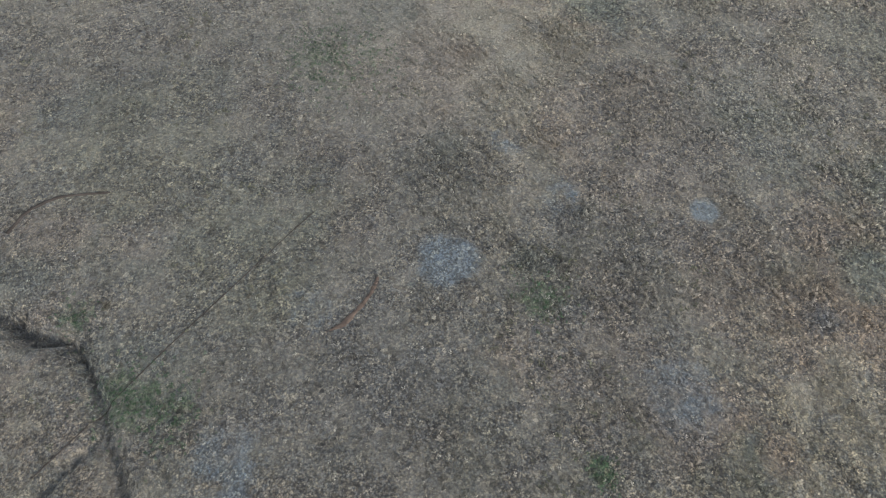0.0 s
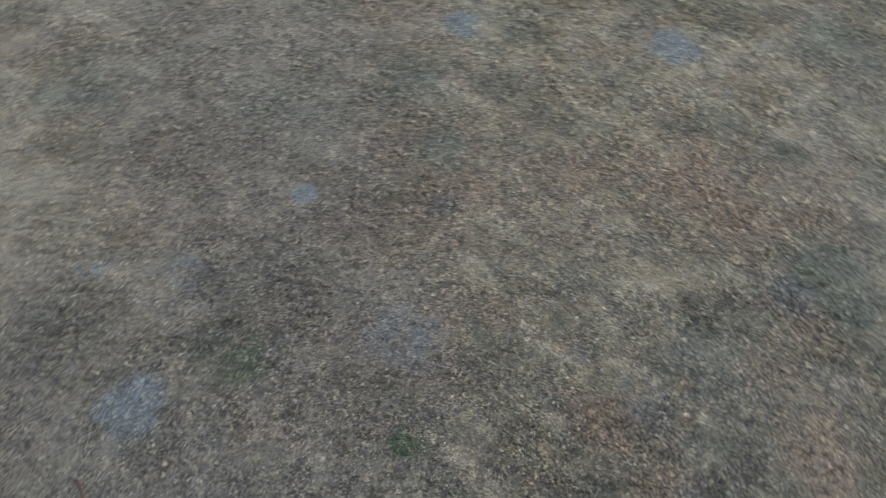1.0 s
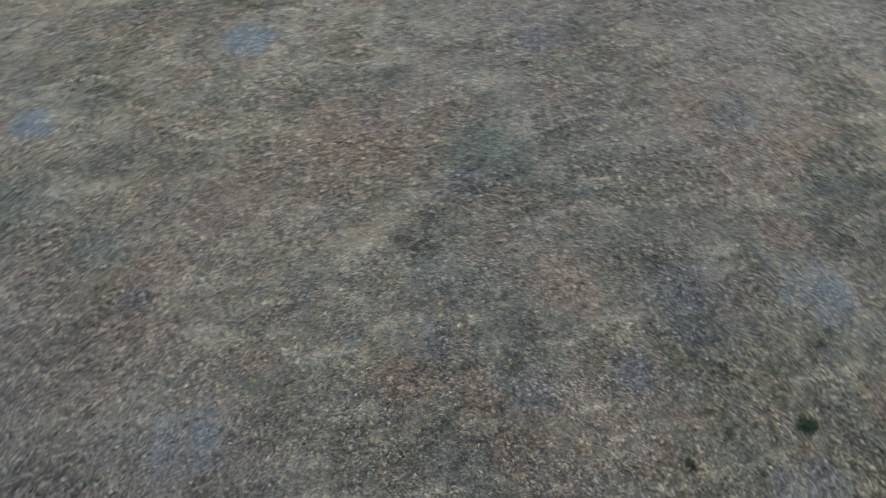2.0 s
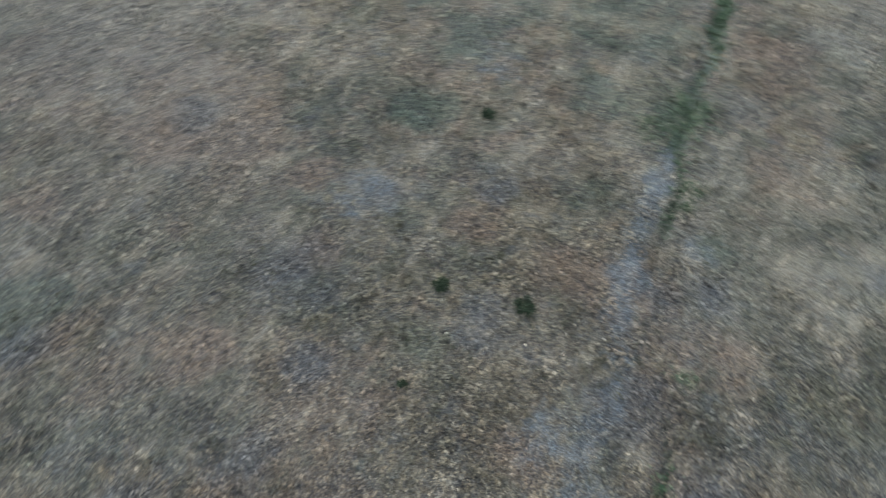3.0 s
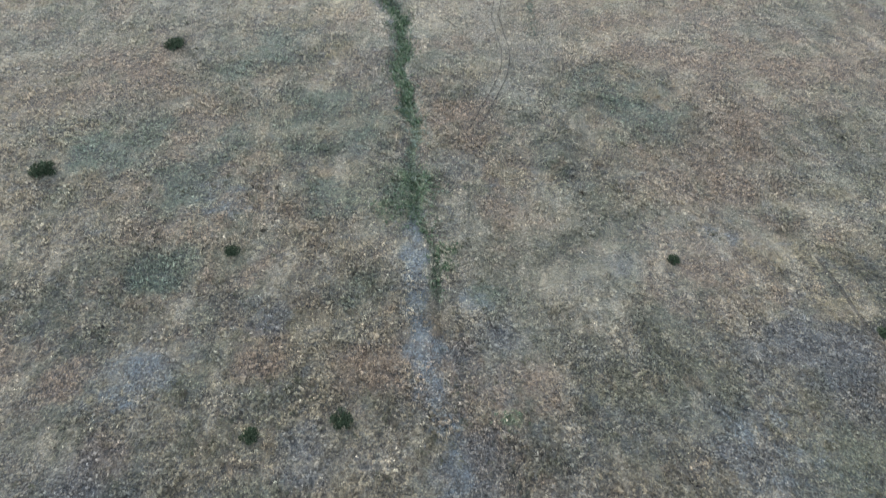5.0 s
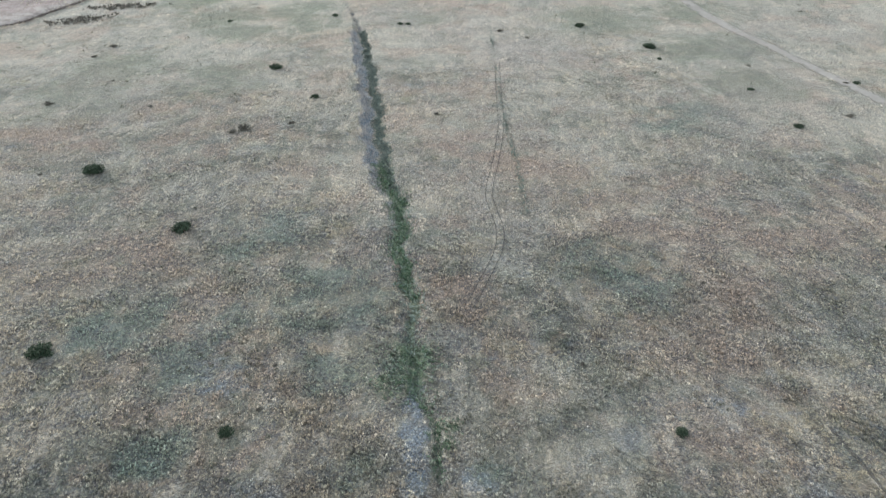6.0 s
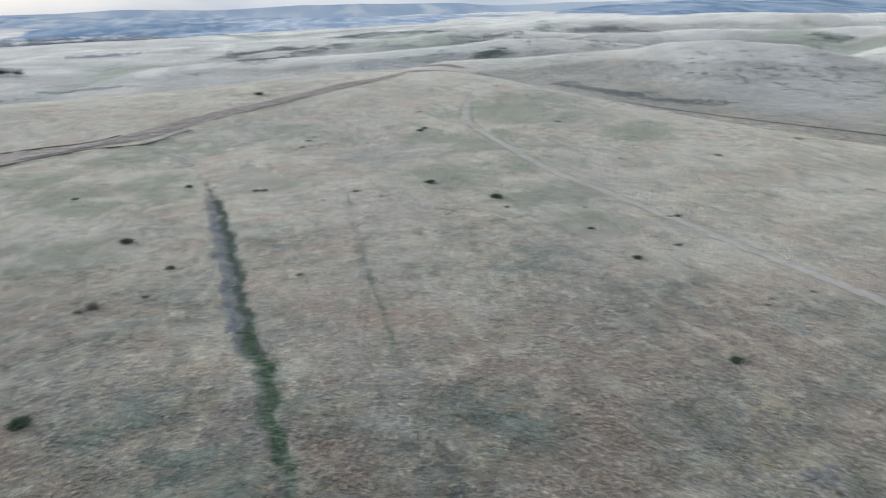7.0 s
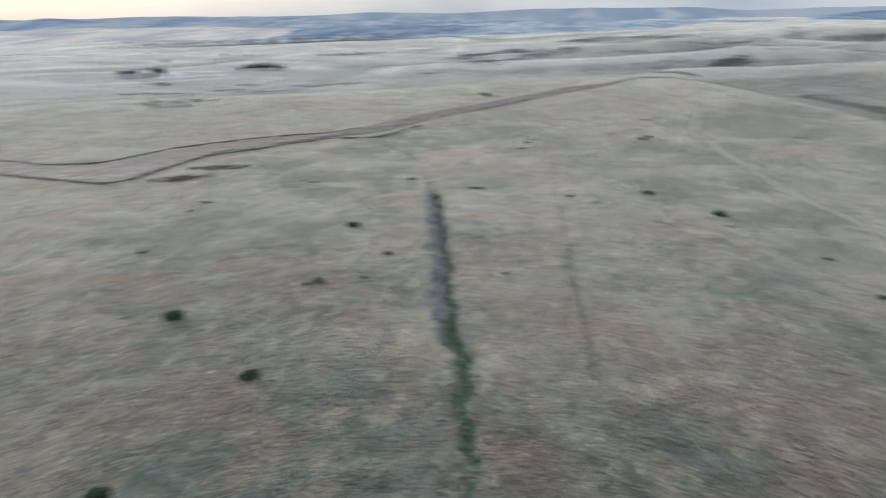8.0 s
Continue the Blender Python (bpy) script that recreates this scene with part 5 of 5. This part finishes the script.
def band(name, rows, spread, gap, small, large, leaf, label):
    """Brush along straight stretches x0, y0, x1, y1, gathered in clumps."""
    xs, ys = [], []
    for x0, y0, x1, y1 in rows:
        n = int(math.hypot(x1 - x0, y1 - y0) / gap) + 6
        k = rng.random(n)
        keep = lattice(k * 9, k * 0 + x0, 1.0, 51) > -0.45
        xs.append((x0 + (x1 - x0) * k + rng.normal(0, spread, n))[keep])
        ys.append((y0 + (y1 - y0) * k + rng.normal(0, spread, n))[keep])
    bx, by = np.concatenate(xs), np.concatenate(ys)
    return scrub(name, bx, by, rng.uniform(small, large, len(bx)), leaf, label, 13)


band("hill_scrub", [(-81, 977, -43, 1175), (-39, 751, -5, 976), (-11, 1244, 25, 982), (26, 1002, 73, 1001), (117, 1329, 201, 1337), (77, 1350, 153, 1372), (212, 1341, 292, 1306),
                     (224, 987, 244, 968), (255, 982, 312, 975), (330, 1080, 443, 1216), (472, 1199, 554, 1178), (480, 1190, 560, 1165), (545, 1158, 590, 1140)], 12, 0.26, 1.1, 2.9, FAR_LEAF, "grey-green scrub filling the ravines of the far hills")
band("hill_scrub", [(174, 684, 200, 685), (178, 690, 206, 690), (545, 681, 561, 649)], 5, 0.16, 0.9, 2.2, THICKET_LEAF, "dark green thicket in a fold of the hills")
band("hill_scrub", [(-34, 1190, -21, 1222), (73, 1003, 128, 1010), (131, 973, 163, 983), (184, 969, 199, 970), (61, 696, 79, 710), (90, 690, 132, 692), (106, 704, 167, 704), (559, 1213, 594, 1197), (506, 1219, 550, 1202),
                     (233, 705, 261, 707), (282, 675, 338, 669), (344, 682, 421, 752), (432, 1256, 504, 1240), (293, 688, 412, 771)], 9, 1.0, 0.8, 2.2, FAR_LEAF, "scattered grey-green scrub on the far slopes")
band("slope_scrub", [(183, 477, 180, 416), (188, 425, 191, 388), (186, 406, 186, 377), (188, 400, 200, 380), (188, 383, 205, 398), (192, 371, 214, 357), (201, 366, 230, 354)], 5, 0.32, 0.6, 2.0, FAR_LEAF, "dense grey-green scrub in the hollow behind the crest")
band("hill_scrub", [(-175, 322, -159, 307), (-366, 673, -322, 626), (-156, 319, -148, 325), (-257, 587, -245, 603), (-252, 632, -250, 646), (-225, 586, -216, 599), (-209, 654, -185, 659), (-185, 659, -129, 635), (-319, 551, -270, 555),
                     (-110, 674, -101, 686), (-94, 714, -81, 715)], 5, 0.7, 0.8, 2.2, FAR_LEAF, "low dark scrub in the folds of the plain")
band("hill_scrub", [(295, 388, 318, 334), (300, 380, 322, 338), (388, 396, 372, 365), (298, 439, 382, 416), (301, 421, 337, 389), (282, 408, 297, 389), (462, 503, 453, 472)], 7, 2.2, 0.7, 2.0, FAR_LEAF, "grey-green scrub dotted over the open hillside")
band("hill_scrub", [(342, 360, 344, 330), (346, 352, 358, 336), (450, 426, 593, 516), (593, 516, 688, 543), (715, 429, 695, 375), (731, 402, 745, 369), (717, 360, 716, 329)],
     4, 0.35, 0.8, 2.4, FAR_LEAF, "dark scrub lining the draws of the green slope")
bx, by = clusters([(250, 470, 40, 30, -40, 40), (340, 470, 30, 20, 0, 24), (215, 520, 26, 24, 0, 40)])
scrub("slope_scrub", bx, by, rng.uniform(0.6, 1.7, len(bx)), FAR_LEAF, "single grey-green bushes dotted over the far slope")
bx, by = clusters([(292, 436, 28, 14, -40, 20), (322, 424, 30, 14, -42, 22), (352, 408, 24, 12, -44, 14), (285, 405, 22, 6, -42, 12), (380, 432, 26, 12, -44, 12)])
scrub("slope_scrub", bx, by, rng.uniform(1.1, 2.5, len(bx)), THICKET_LEAF, "single dark bushes dotted over the open hillside")
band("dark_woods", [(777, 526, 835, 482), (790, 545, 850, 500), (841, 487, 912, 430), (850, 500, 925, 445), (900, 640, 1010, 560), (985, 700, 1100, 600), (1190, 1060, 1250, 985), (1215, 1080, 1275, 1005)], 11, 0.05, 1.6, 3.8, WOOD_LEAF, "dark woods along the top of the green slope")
r = np.sqrt(rng.uniform(430 ** 2, 2000 ** 2, 170000))
b = np.radians(rng.uniform(-60, 40, len(r)))
bx, by = -r * np.sin(b), r * np.cos(b)
bed = draws(bx, by)
ok = (rng.random(len(r)) < 0.5 * np.clip((bed - 0.5) * 2.2, 0, 1) * (lattice(bx, by, 130, 44) > -0.1)) | (rng.random(len(r)) < 0.008 * (0.3 + (lattice(bx, by, 90, 45) > 0)))
bx, by = bx[ok], by[ok]
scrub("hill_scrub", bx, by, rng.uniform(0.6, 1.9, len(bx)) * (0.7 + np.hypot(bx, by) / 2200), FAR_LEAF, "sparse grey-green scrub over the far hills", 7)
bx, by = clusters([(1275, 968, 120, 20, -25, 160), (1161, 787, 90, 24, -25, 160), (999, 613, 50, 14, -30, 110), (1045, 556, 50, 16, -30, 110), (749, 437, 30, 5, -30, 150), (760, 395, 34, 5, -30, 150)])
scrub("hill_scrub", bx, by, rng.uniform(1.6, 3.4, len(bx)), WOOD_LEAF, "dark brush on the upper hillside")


# low olive and brown clumps gathered among the near tufts
q = rng.uniform(-62, 62, (9000, 2))
near = np.hypot(q[:, 0], q[:, 1])
q = q[(near < 62) & (near > 8) & (0.6 * lattice(q[:, 0], q[:, 1], 9, 61) + 0.4 * lattice(q[:, 0], q[:, 1], 2.5, 62) > 0.36)]
scrub("olive_clumps", q[:, 0], q[:, 1], rng.uniform(0.16, 0.5, len(q)), OLIVE_LEAF, "low dark olive clumps gathered among dry grass", 10)
bx, by = clusters([(-13.4, 19.8, 1.2, 1.0, 0, 12), (-19.9, 28.7, 1.2, 0.9, 0, 14), (-17, 25, 2.0, 1.2, 30, 20), (-12, 29, 1.5, 1.0, 0, 10)])
scrub("olive_clumps", bx, by, rng.uniform(0.2, 0.6, len(bx)), OLIVE_LEAF, "gathered low olive clumps between two shrubs", 10)


r = np.sqrt(rng.uniform(62 ** 2, 340 ** 2, 30000))
b = np.radians(rng.uniform(-72, 48, len(r)))
bx, by = -r * np.sin(b), r * np.cos(b)
ok = (0.6 * lattice(bx, by, 34, 63) + 0.4 * lattice(bx, by, 11, 64) + 0.35 * (rng.random(len(r)) - 0.5) > 0.34) & off_field(bx, by) & (rng.random(len(r)) < 0.22)
bx, by = bx[ok], by[ok]
ok = clear_of(bx, by, TRACKS)
bx, by = bx[ok], by[ok]
scrub("olive_clumps", bx, by, rng.uniform(0.2, 0.42, len(bx)) * (1 + np.hypot(bx, by) / 300), OLIVE_LEAF, "low olive clumps dotted over the dry slope", 8)


# ---- the ploughed field ----
def field():
    """Bare field: a soil sheet with straw rows that bend at the headland."""
    along_dir = Vector((FIELD_EDGE[0], FIELD_EDGE[1])).normalized()
    across = Vector((along_dir.y, -along_dir.x))
    start = Vector((63.7, 30.9))
    n, m = 90, 40
    u, v = np.meshgrid(np.linspace(-2.2, 141, n), np.linspace(-1.2, 60, m), indexing="ij")
    u2 = u + np.clip(3 - v, 0, 4) * 0.5 * (1 - u / 141)
    x, y = start.x + along_dir.x * u2 + across.x * v, start.y + along_dir.y * u2 + across.y * v
    z = ground_at(x, y) + 0.12 + 0.05 * lattice(x, y, 1.7, 31)
    z[0, :], z[-1, :], z[:, 0], z[:, -1] = z[0, :] - 0.3, z[-1, :] - 0.3, z[:, 0] - 0.3, z[:, -1] - 0.3
    c = (np.arange(n - 1)[:, None] * m + np.arange(m - 1)[None, :]).ravel()
    ob = smooth(from_arrays("field", np.column_stack([x.ravel(), y.ravel(), z.ravel()]), np.column_stack([c, c + m, c + m + 1, c + 1]), FIELD_SOIL))
    tagged(ob, "bare grey-brown field with pale straw rows", "field", kind="structure")
    for i in range(52):
        v, foot = 0.5 + i * 0.7, 0.9 + i * 0.6
        line = [start + along_dir * q + across * (v + 0.05 * math.sin(q * 0.17 + i)) for q in range(136, int(foot) + 9, -9)]
        line += [start + along_dir * (foot + 4.5) + across * (v + 0.5), start + along_dir * (foot + 1.4) + across * (v + 1.8), start + along_dir * (foot + 0.3) + across * (v + 5)]
        line += [start + along_dir * (foot + 0.15 * math.sin(q + i)) + across * q for q in range(int(v) + 12, 60, 9)]
        pts = curve([tuple(q) for q in line], 1.1)
        row = ribbon("straw_row", np.column_stack([pts, np.full(len(pts), 0.13 if i % 4 else 0.2)]), STRAW_ROW, "", "", 0.24, 5, 0.6)
        del row["kind"]
        row.parent = ob
    return ob


field()
edge = curve([(64, 32.4, 0.5), (79, 40, 0.5), (96, 48.2, 0.5), (116.7, 58.0, 0.55), (145.6, 72.0, 0.6), (188.4, 91.5, 0.7)], 0.8)
k = rng.integers(0, len(edge), 2000)
ex, ey = edge[k, 0] + rng.normal(0, 0.22, len(k)), edge[k, 1] + rng.normal(0, 0.22, len(k))
tufts("tall_dry_grass", ex, ey, rng.uniform(0.12, 0.3, len(k)), rng.uniform(0.15, 0.35, len(k)), 6, PALE_BLADES, "strip of tall dry grass along the field edge")


# ---- buildings ----
def house(m, long, deep, high, rise, wall_mat, roof_mat, label, name="house", windows=3, door=True, over=0.4):
    """A gabled building: walls with thickness, two roof slopes, windows with frames, a door."""
    root = empty(name, m)
    walls = bmesh.new()
    t = 0.2
    a, b = long / 2, deep / 2
    box(walls, -a, -b, -0.6, a, -b + t, high)
    box(walls, -a, b - t, -0.6, a, b, high)
    box(walls, -a, -b + t, -0.6, -a + t, b - t, high)
    box(walls, a - t, -b + t, -0.6, a, b - t, high)
    for s in (-1, 1):
        x0, x1 = (a - t, a) if s > 0 else (-a, -a + t)
        v = [walls.verts.new(p) for p in ((x0, -b, high), (x0, b, high), (x0, 0, high + rise), (x1, -b, high), (x1, b, high), (x1, 0, high + rise))]
        for f in ((0, 1, 2), (5, 4, 3), (0, 2, 5, 3), (1, 4, 5, 2), (0, 3, 4, 1)):
            walls.faces.new([v[i] for i in f])
    part("wall", walls, wall_mat, root)
    for s in (-1, 1):
        slope = bmesh.new()
        e, drop = b + over, rise * over / b
        q = [(-a - over, s * e, high - drop), (a + over, s * e, high - drop), (a + over, 0, high + rise), (-a - over, 0, high + rise)]
        lo, hi = [slope.verts.new((x, y, z + 0.02)) for x, y, z in q], [slope.verts.new((x, y, z + 0.2)) for x, y, z in q]
        slope.faces.new(lo)
        slope.faces.new(hi[::-1])
        for i in range(4):
            slope.faces.new((lo[i], hi[i], hi[(i + 1) % 4], lo[(i + 1) % 4]))
        part("roof", slope, roof_mat, root)
    for i in range(windows):
        x = -a + long * (i + 0.5) / windows
        pane = bmesh.new()
        box(pane, x - 0.55, -b - 0.03, high * 0.38, x + 0.55, -b + 0.02, high * 0.78)
        w = part("window", pane, GLASS_DARK, root)
        rim = bmesh.new()
        for x0, z0, x1, z1 in ((-0.63, 0.34, 0.63, 0.38), (-0.63, 0.78, 0.63, 0.82), (-0.63, 0.38, -0.55, 0.78), (0.55, 0.38, 0.63, 0.78)):
            box(rim, x + x0, -b - 0.06, high * z0, x + x1, -b + 0.02, high * z1)
        part("window_frame", rim, WHITE_PAINT, w)
    if door:
        d = bmesh.new()
        box(d, -0.5 + long * 0.27, -b - 0.05, 0, 0.5 + long * 0.27, -b + 0.02, min(2.1, high * 0.8))
        part("door", d, DARK_ROOF, root)
    return tagged(root, label, "building" if name != "house" else "house")


def tree(seed, tall, label):
    """A tapered trunk, limbs and an uneven crown of leaf clumps."""
    rnd = random.Random(seed)
    root = empty("tree", pose(0, 0, -200))
    trunk, crown = bmesh.new(), bmesh.new()
    top = Vector((rnd.uniform(-0.2, 0.2), rnd.uniform(-0.2, 0.2), tall * 0.75))
    twig(trunk, Vector((0, 0, -0.3)), top, tall * 0.03, tall * 0.008, 7)
    for i in range(10):
        a, h = i * 2.4, rnd.uniform(0.25, 0.75)
        foot = top * h
        tip = foot + Vector((math.cos(a), math.sin(a), rnd.uniform(0.2, 0.8))) * tall * 0.24 * (1.15 - h)
        twig(trunk, foot, tip, tall * 0.012, tall * 0.004)
        leaf_cloud(crown, tip, tall * rnd.uniform(0.14, 0.2), 70, tall * 0.1, rnd, 0.9)
    leaf_cloud(crown, top, tall * 0.19, 110, tall * 0.1, rnd, 1.2)
    part("trunk", trunk, BARK, root)
    part("crown", crown, TREE_LEAF, root)
    return tagged(root, label, "tree", "trees by the farms")


TREES = [tree(s, 7.0, "dark green leafy tree beside the farm buildings") for s in (11, 12, 13)]


def plant(places):
    for i, (x, y, s) in enumerate(places):
        copy_thing(TREES[i % 3], stand(x, y, i * 83.0, s, 0.1))


# farmstead across the creek
def site(x, y, turn):
    return stand(x, y, turn, 1.0, 0.0)


house(site(411, 193, -52), 20, 10, 3.6, 3.2, WHITE_WALL, GREY_ROOF, "long white barn with a grey metal roof", "barn", 4)
house(site(404, 214, -52), 9, 5, 2.8, 1.5, WHITE_WALL, WHITE_PAINT, "low white shed with a pale roof beside the barn", "shed", 2)
house(site(440, 214, -52), 20, 9, 3.2, 2.6, WHITE_WALL, GREY_ROOF, "white farmhouse with a grey metal roof behind the barn", "house", 4)
house(site(472, 234, -52), 15, 5, 2.8, 0.9, WHITE_WALL, WHITE_PAINT, "flat white trailer home in the farmyard", "trailer_home", 3)
house(site(619, 305, -50), 13, 4, 2.2, 1.0, WHITE_WALL, WHITE_PAINT, "long pale shed on the green slope", "shed", 3)
house(site(397, 162, -40), 14, 8, 3.2, 1.8, WHITE_WALL, DARK_ROOF, "white garage with a dark roof by the yard", "garage", 3)
ribbon("yard", np.array([(352, 150, 14.0), (372, 162, 15.0), (395, 178, 13.0)]), ASPHALT, "dark paved farmyard beside the barn", "yard", 0.3, 7, 0.05)
ribbon("driveway", curve([(432, 224, 1.8), (418, 216, 1.8), (385, 203, 1.9), (348, 187, 2.0), (331, 178, 2.0), (327, 168, 2.0), (326, 153, 2.0), (327, 138, 2.0)], 2), GRAVEL, "pale gravel driveway round the farmyard", "driveway", 0.35, 5, 0.1)
plant([(334, 164, 0.65), (336, 160, 0.7), (388, 172, 0.7), (391, 166, 0.6), (415, 176, 0.7)])
for x, y, w, label in ((336, 183, 1.5, "small white box beside the driveway"), (298, 162, 1.7, "small white trough in the pasture"), (179, 80, 0.9, "small white shed at the end of the field")):
    house(site(x, y, -40), w * 1.3, w * 0.8, 0.9, 0.2, WHITE_PAINT, WHITE_PAINT, label, "hut", 1, False, 0.08)
house(site(89, 313, 15), 1.1, 0.9, 0.9, 0.2, WHITE_PAINT, WHITE_PAINT, "tiny white hut on the crest", "hut", 1, False, 0.08)
house(site(872, 458, -40), 7, 5, 4, 1.4, WHITE_PAINT, WHITE_PAINT, "small white house before the dark woods", "house", 1, False, 0.1)
house(site(798, 520, -40), 8, 4, 3, 1.2, WHITE_PAINT, GREY_ROOF, "small pale shed at the edge of the woods", "shed", 1, False, 0.1)
house(site(-92, 1152, 0), 6, 5, 4, 1.2, WHITE_PAINT, WHITE_PAINT, "small white hut far out on the plain", "hut", 1, False, 0.1)

# farm in the valley
house(site(-411, 714, 28), 15, 10, 4.2, 2.4, WHITE_PAINT, DARK_ROOF, "white barn with a dark green roof in the valley", "barn", 3)
house(site(-424, 730, 28), 9, 6, 2.8, 1.8, WHITE_PAINT, WHITE_PAINT, "small white farmhouse in the valley", "house", 2)
house(site(-393, 720, 28), 11, 8, 4.2, 2.6, WHITE_PAINT, WHITE_PAINT, "white stable with a wide dark doorway", "stable", 2)
house(site(-384, 727, 20), 8, 6, 3.0, 1.6, WHITE_PAINT, GREY_ROOF, "white outbuilding among trees", "outbuilding", 2)
house(site(-342, 674, 20), 2.2, 2.2, 5.5, 0.8, STONE, GREY_ROOF, "narrow pale grey farm tower", "tower", 1, False)
plant([(-416, 744, 1.0), (-421, 746, 0.9), (-408, 748, 1.1), (-400, 746, 1.2), (-404, 752, 1.1), (-391, 742, 1.3), (-387, 744, 1.4), (-383, 740, 1.2)])
ribbon("farm_road", curve([(-440, 618, 4.5), (-384, 649, 4.5), (-361, 662, 4.5), (-342, 670, 4.0)], 4), PALE_GRAVEL, "pale gravel road past the valley farm", "road", 0.5, 5, 0.05)
ribbon("farm_yard", np.array([(-386, 768, 9.0), (-372, 730, 11.0), (-356, 694, 9.0)]), PALE_GRAVEL, "pale bare yard beside the stable", "yard", 0.5, 5, 0.1)
ribbon("farm_road", curve([(-520, 800, 6), (-466, 793, 6), (-431, 787, 6), (-393, 781, 6)], 4), PALE_GRAVEL, "pale gravel road behind the valley farm", "road", 0.5, 5, 0.05)
for ends, half in ((((-342, 670), (-298, 703)), 4.5), (((-392, 781), (-334, 782)), 7.0), (((-360, 710), (-315, 742)), 4.5), (((-342, 670), (-392, 781)), 2.0), (((-298, 703), (-334, 782)), 2.0)):
    a, b = np.array(ends, float)
    ribbon("paddock_track", curve([(*(a + (b - a) * q), half) for q in (0, 0.25, 0.5, 0.75, 1)], 4), PALE_GRAVEL, "straight white gravel strip round a paddock", "track", 0.5, 5, 0.05)
# grove and scattered farms on the plain
plant([(-318 + 3.0 * i + random.uniform(-1.5, 1.5), 806 + random.uniform(-5, 8), random.uniform(0.7, 1.35)) for i in range(16)])
for i, (x, y, w) in enumerate([(-322, 803, 9), (-280, 800, 8), (-493, 963, 14), (-464, 1059, 12), (-483, 1148, 18), (-455, 1175, 18), (-317, 1147, 18), (-303, 1150, 18), (-292, 1154, 22), (-278, 1160, 22), (-264, 1169, 26), (-261, 1196, 18), (-245, 1190, 16), (-233, 1194, 14), (-794, 1480, 18)]):
    house(site(x, y, 10 + i * 23), w * 0.62, w * 0.36, 2.4, 1.3, WHITE_PAINT, WHITE_PAINT if i % 2 else GREY_ROOF, "small white farm building far out on the plain", "house", 2)

# the distant town
town_house = house(pose(0, 0, -300), 13, 9, 4.5, 2.6, WHITE_PAINT, WHITE_PAINT, "pale house in the distant valley town", "house", 2)
town_house["group"] = "houses of the valley town"
dark_house = house(pose(0, 0, -300), 12, 9, 4.5, 2.6, WHITE_WALL, GREY_ROOF, "pale house with a grey roof in the valley town", "house", 2)
dark_house["group"] = "houses of the valley town"
rnd = random.Random(5)
for i in range(130):
    b = radians(rnd.triangular(1, 30, 18))
    d = rnd.uniform(2050, 2600)
    x, y = -math.sin(b) * d, math.cos(b) * d
    copy_thing((town_house, dark_house)[i % 2], stand(x, y, rnd.uniform(-40, 40), rnd.uniform(0.7, 1.25), 0.0))
bx, by = [], []
for i in range(6500):
    b = radians(rnd.triangular(-3, 32, 14))
    d = rnd.uniform(1990, 2700)
    bx.append(-math.sin(b) * d)
    by.append(math.cos(b) * d)
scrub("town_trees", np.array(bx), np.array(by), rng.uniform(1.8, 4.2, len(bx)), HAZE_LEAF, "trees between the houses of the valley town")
for first in TREES + [town_house, dark_house]:
    for o in (*first.children_recursive, first):
        bpy.data.objects.remove(o)

# ---- stones in the dry channel ----
pebble = bmesh.new()
bmesh.ops.create_icosphere(pebble, subdivisions=1, radius=0.5)
for v in pebble.verts:
    v.co *= 1 + 0.22 * math.sin(v.co.x * 9 + v.co.y * 7 + v.co.z * 5)
    v.co.z *= 0.55
stone = part("stone", pebble, STONE)
tagged(stone, "pale rounded stone in the dry channel", "stone", "stones in the dry channel")
rnd = random.Random(9)
for i in range(110):
    y = rnd.uniform(24, 49)
    x = np.interp(y, [24.6, 29.4, 34.8, 42, 49], [0.0, -1.3, -2.4, -3.0, -3.1]) + rnd.gauss(0, 0.7)
    copy_thing(stone, stand(x, y, rnd.uniform(0, 360), rnd.uniform(0.08, 0.24), 0.01))
for x, y, s in ((-2.4, 11.6, 0.9), (8.5, 14.0, 0.5), (-44, -16, 0.4), (-40, -14, 0.45)):
    copy_thing(stone, stand(x, y, x * 30, s, 0.02))
bpy.data.objects.remove(stone)
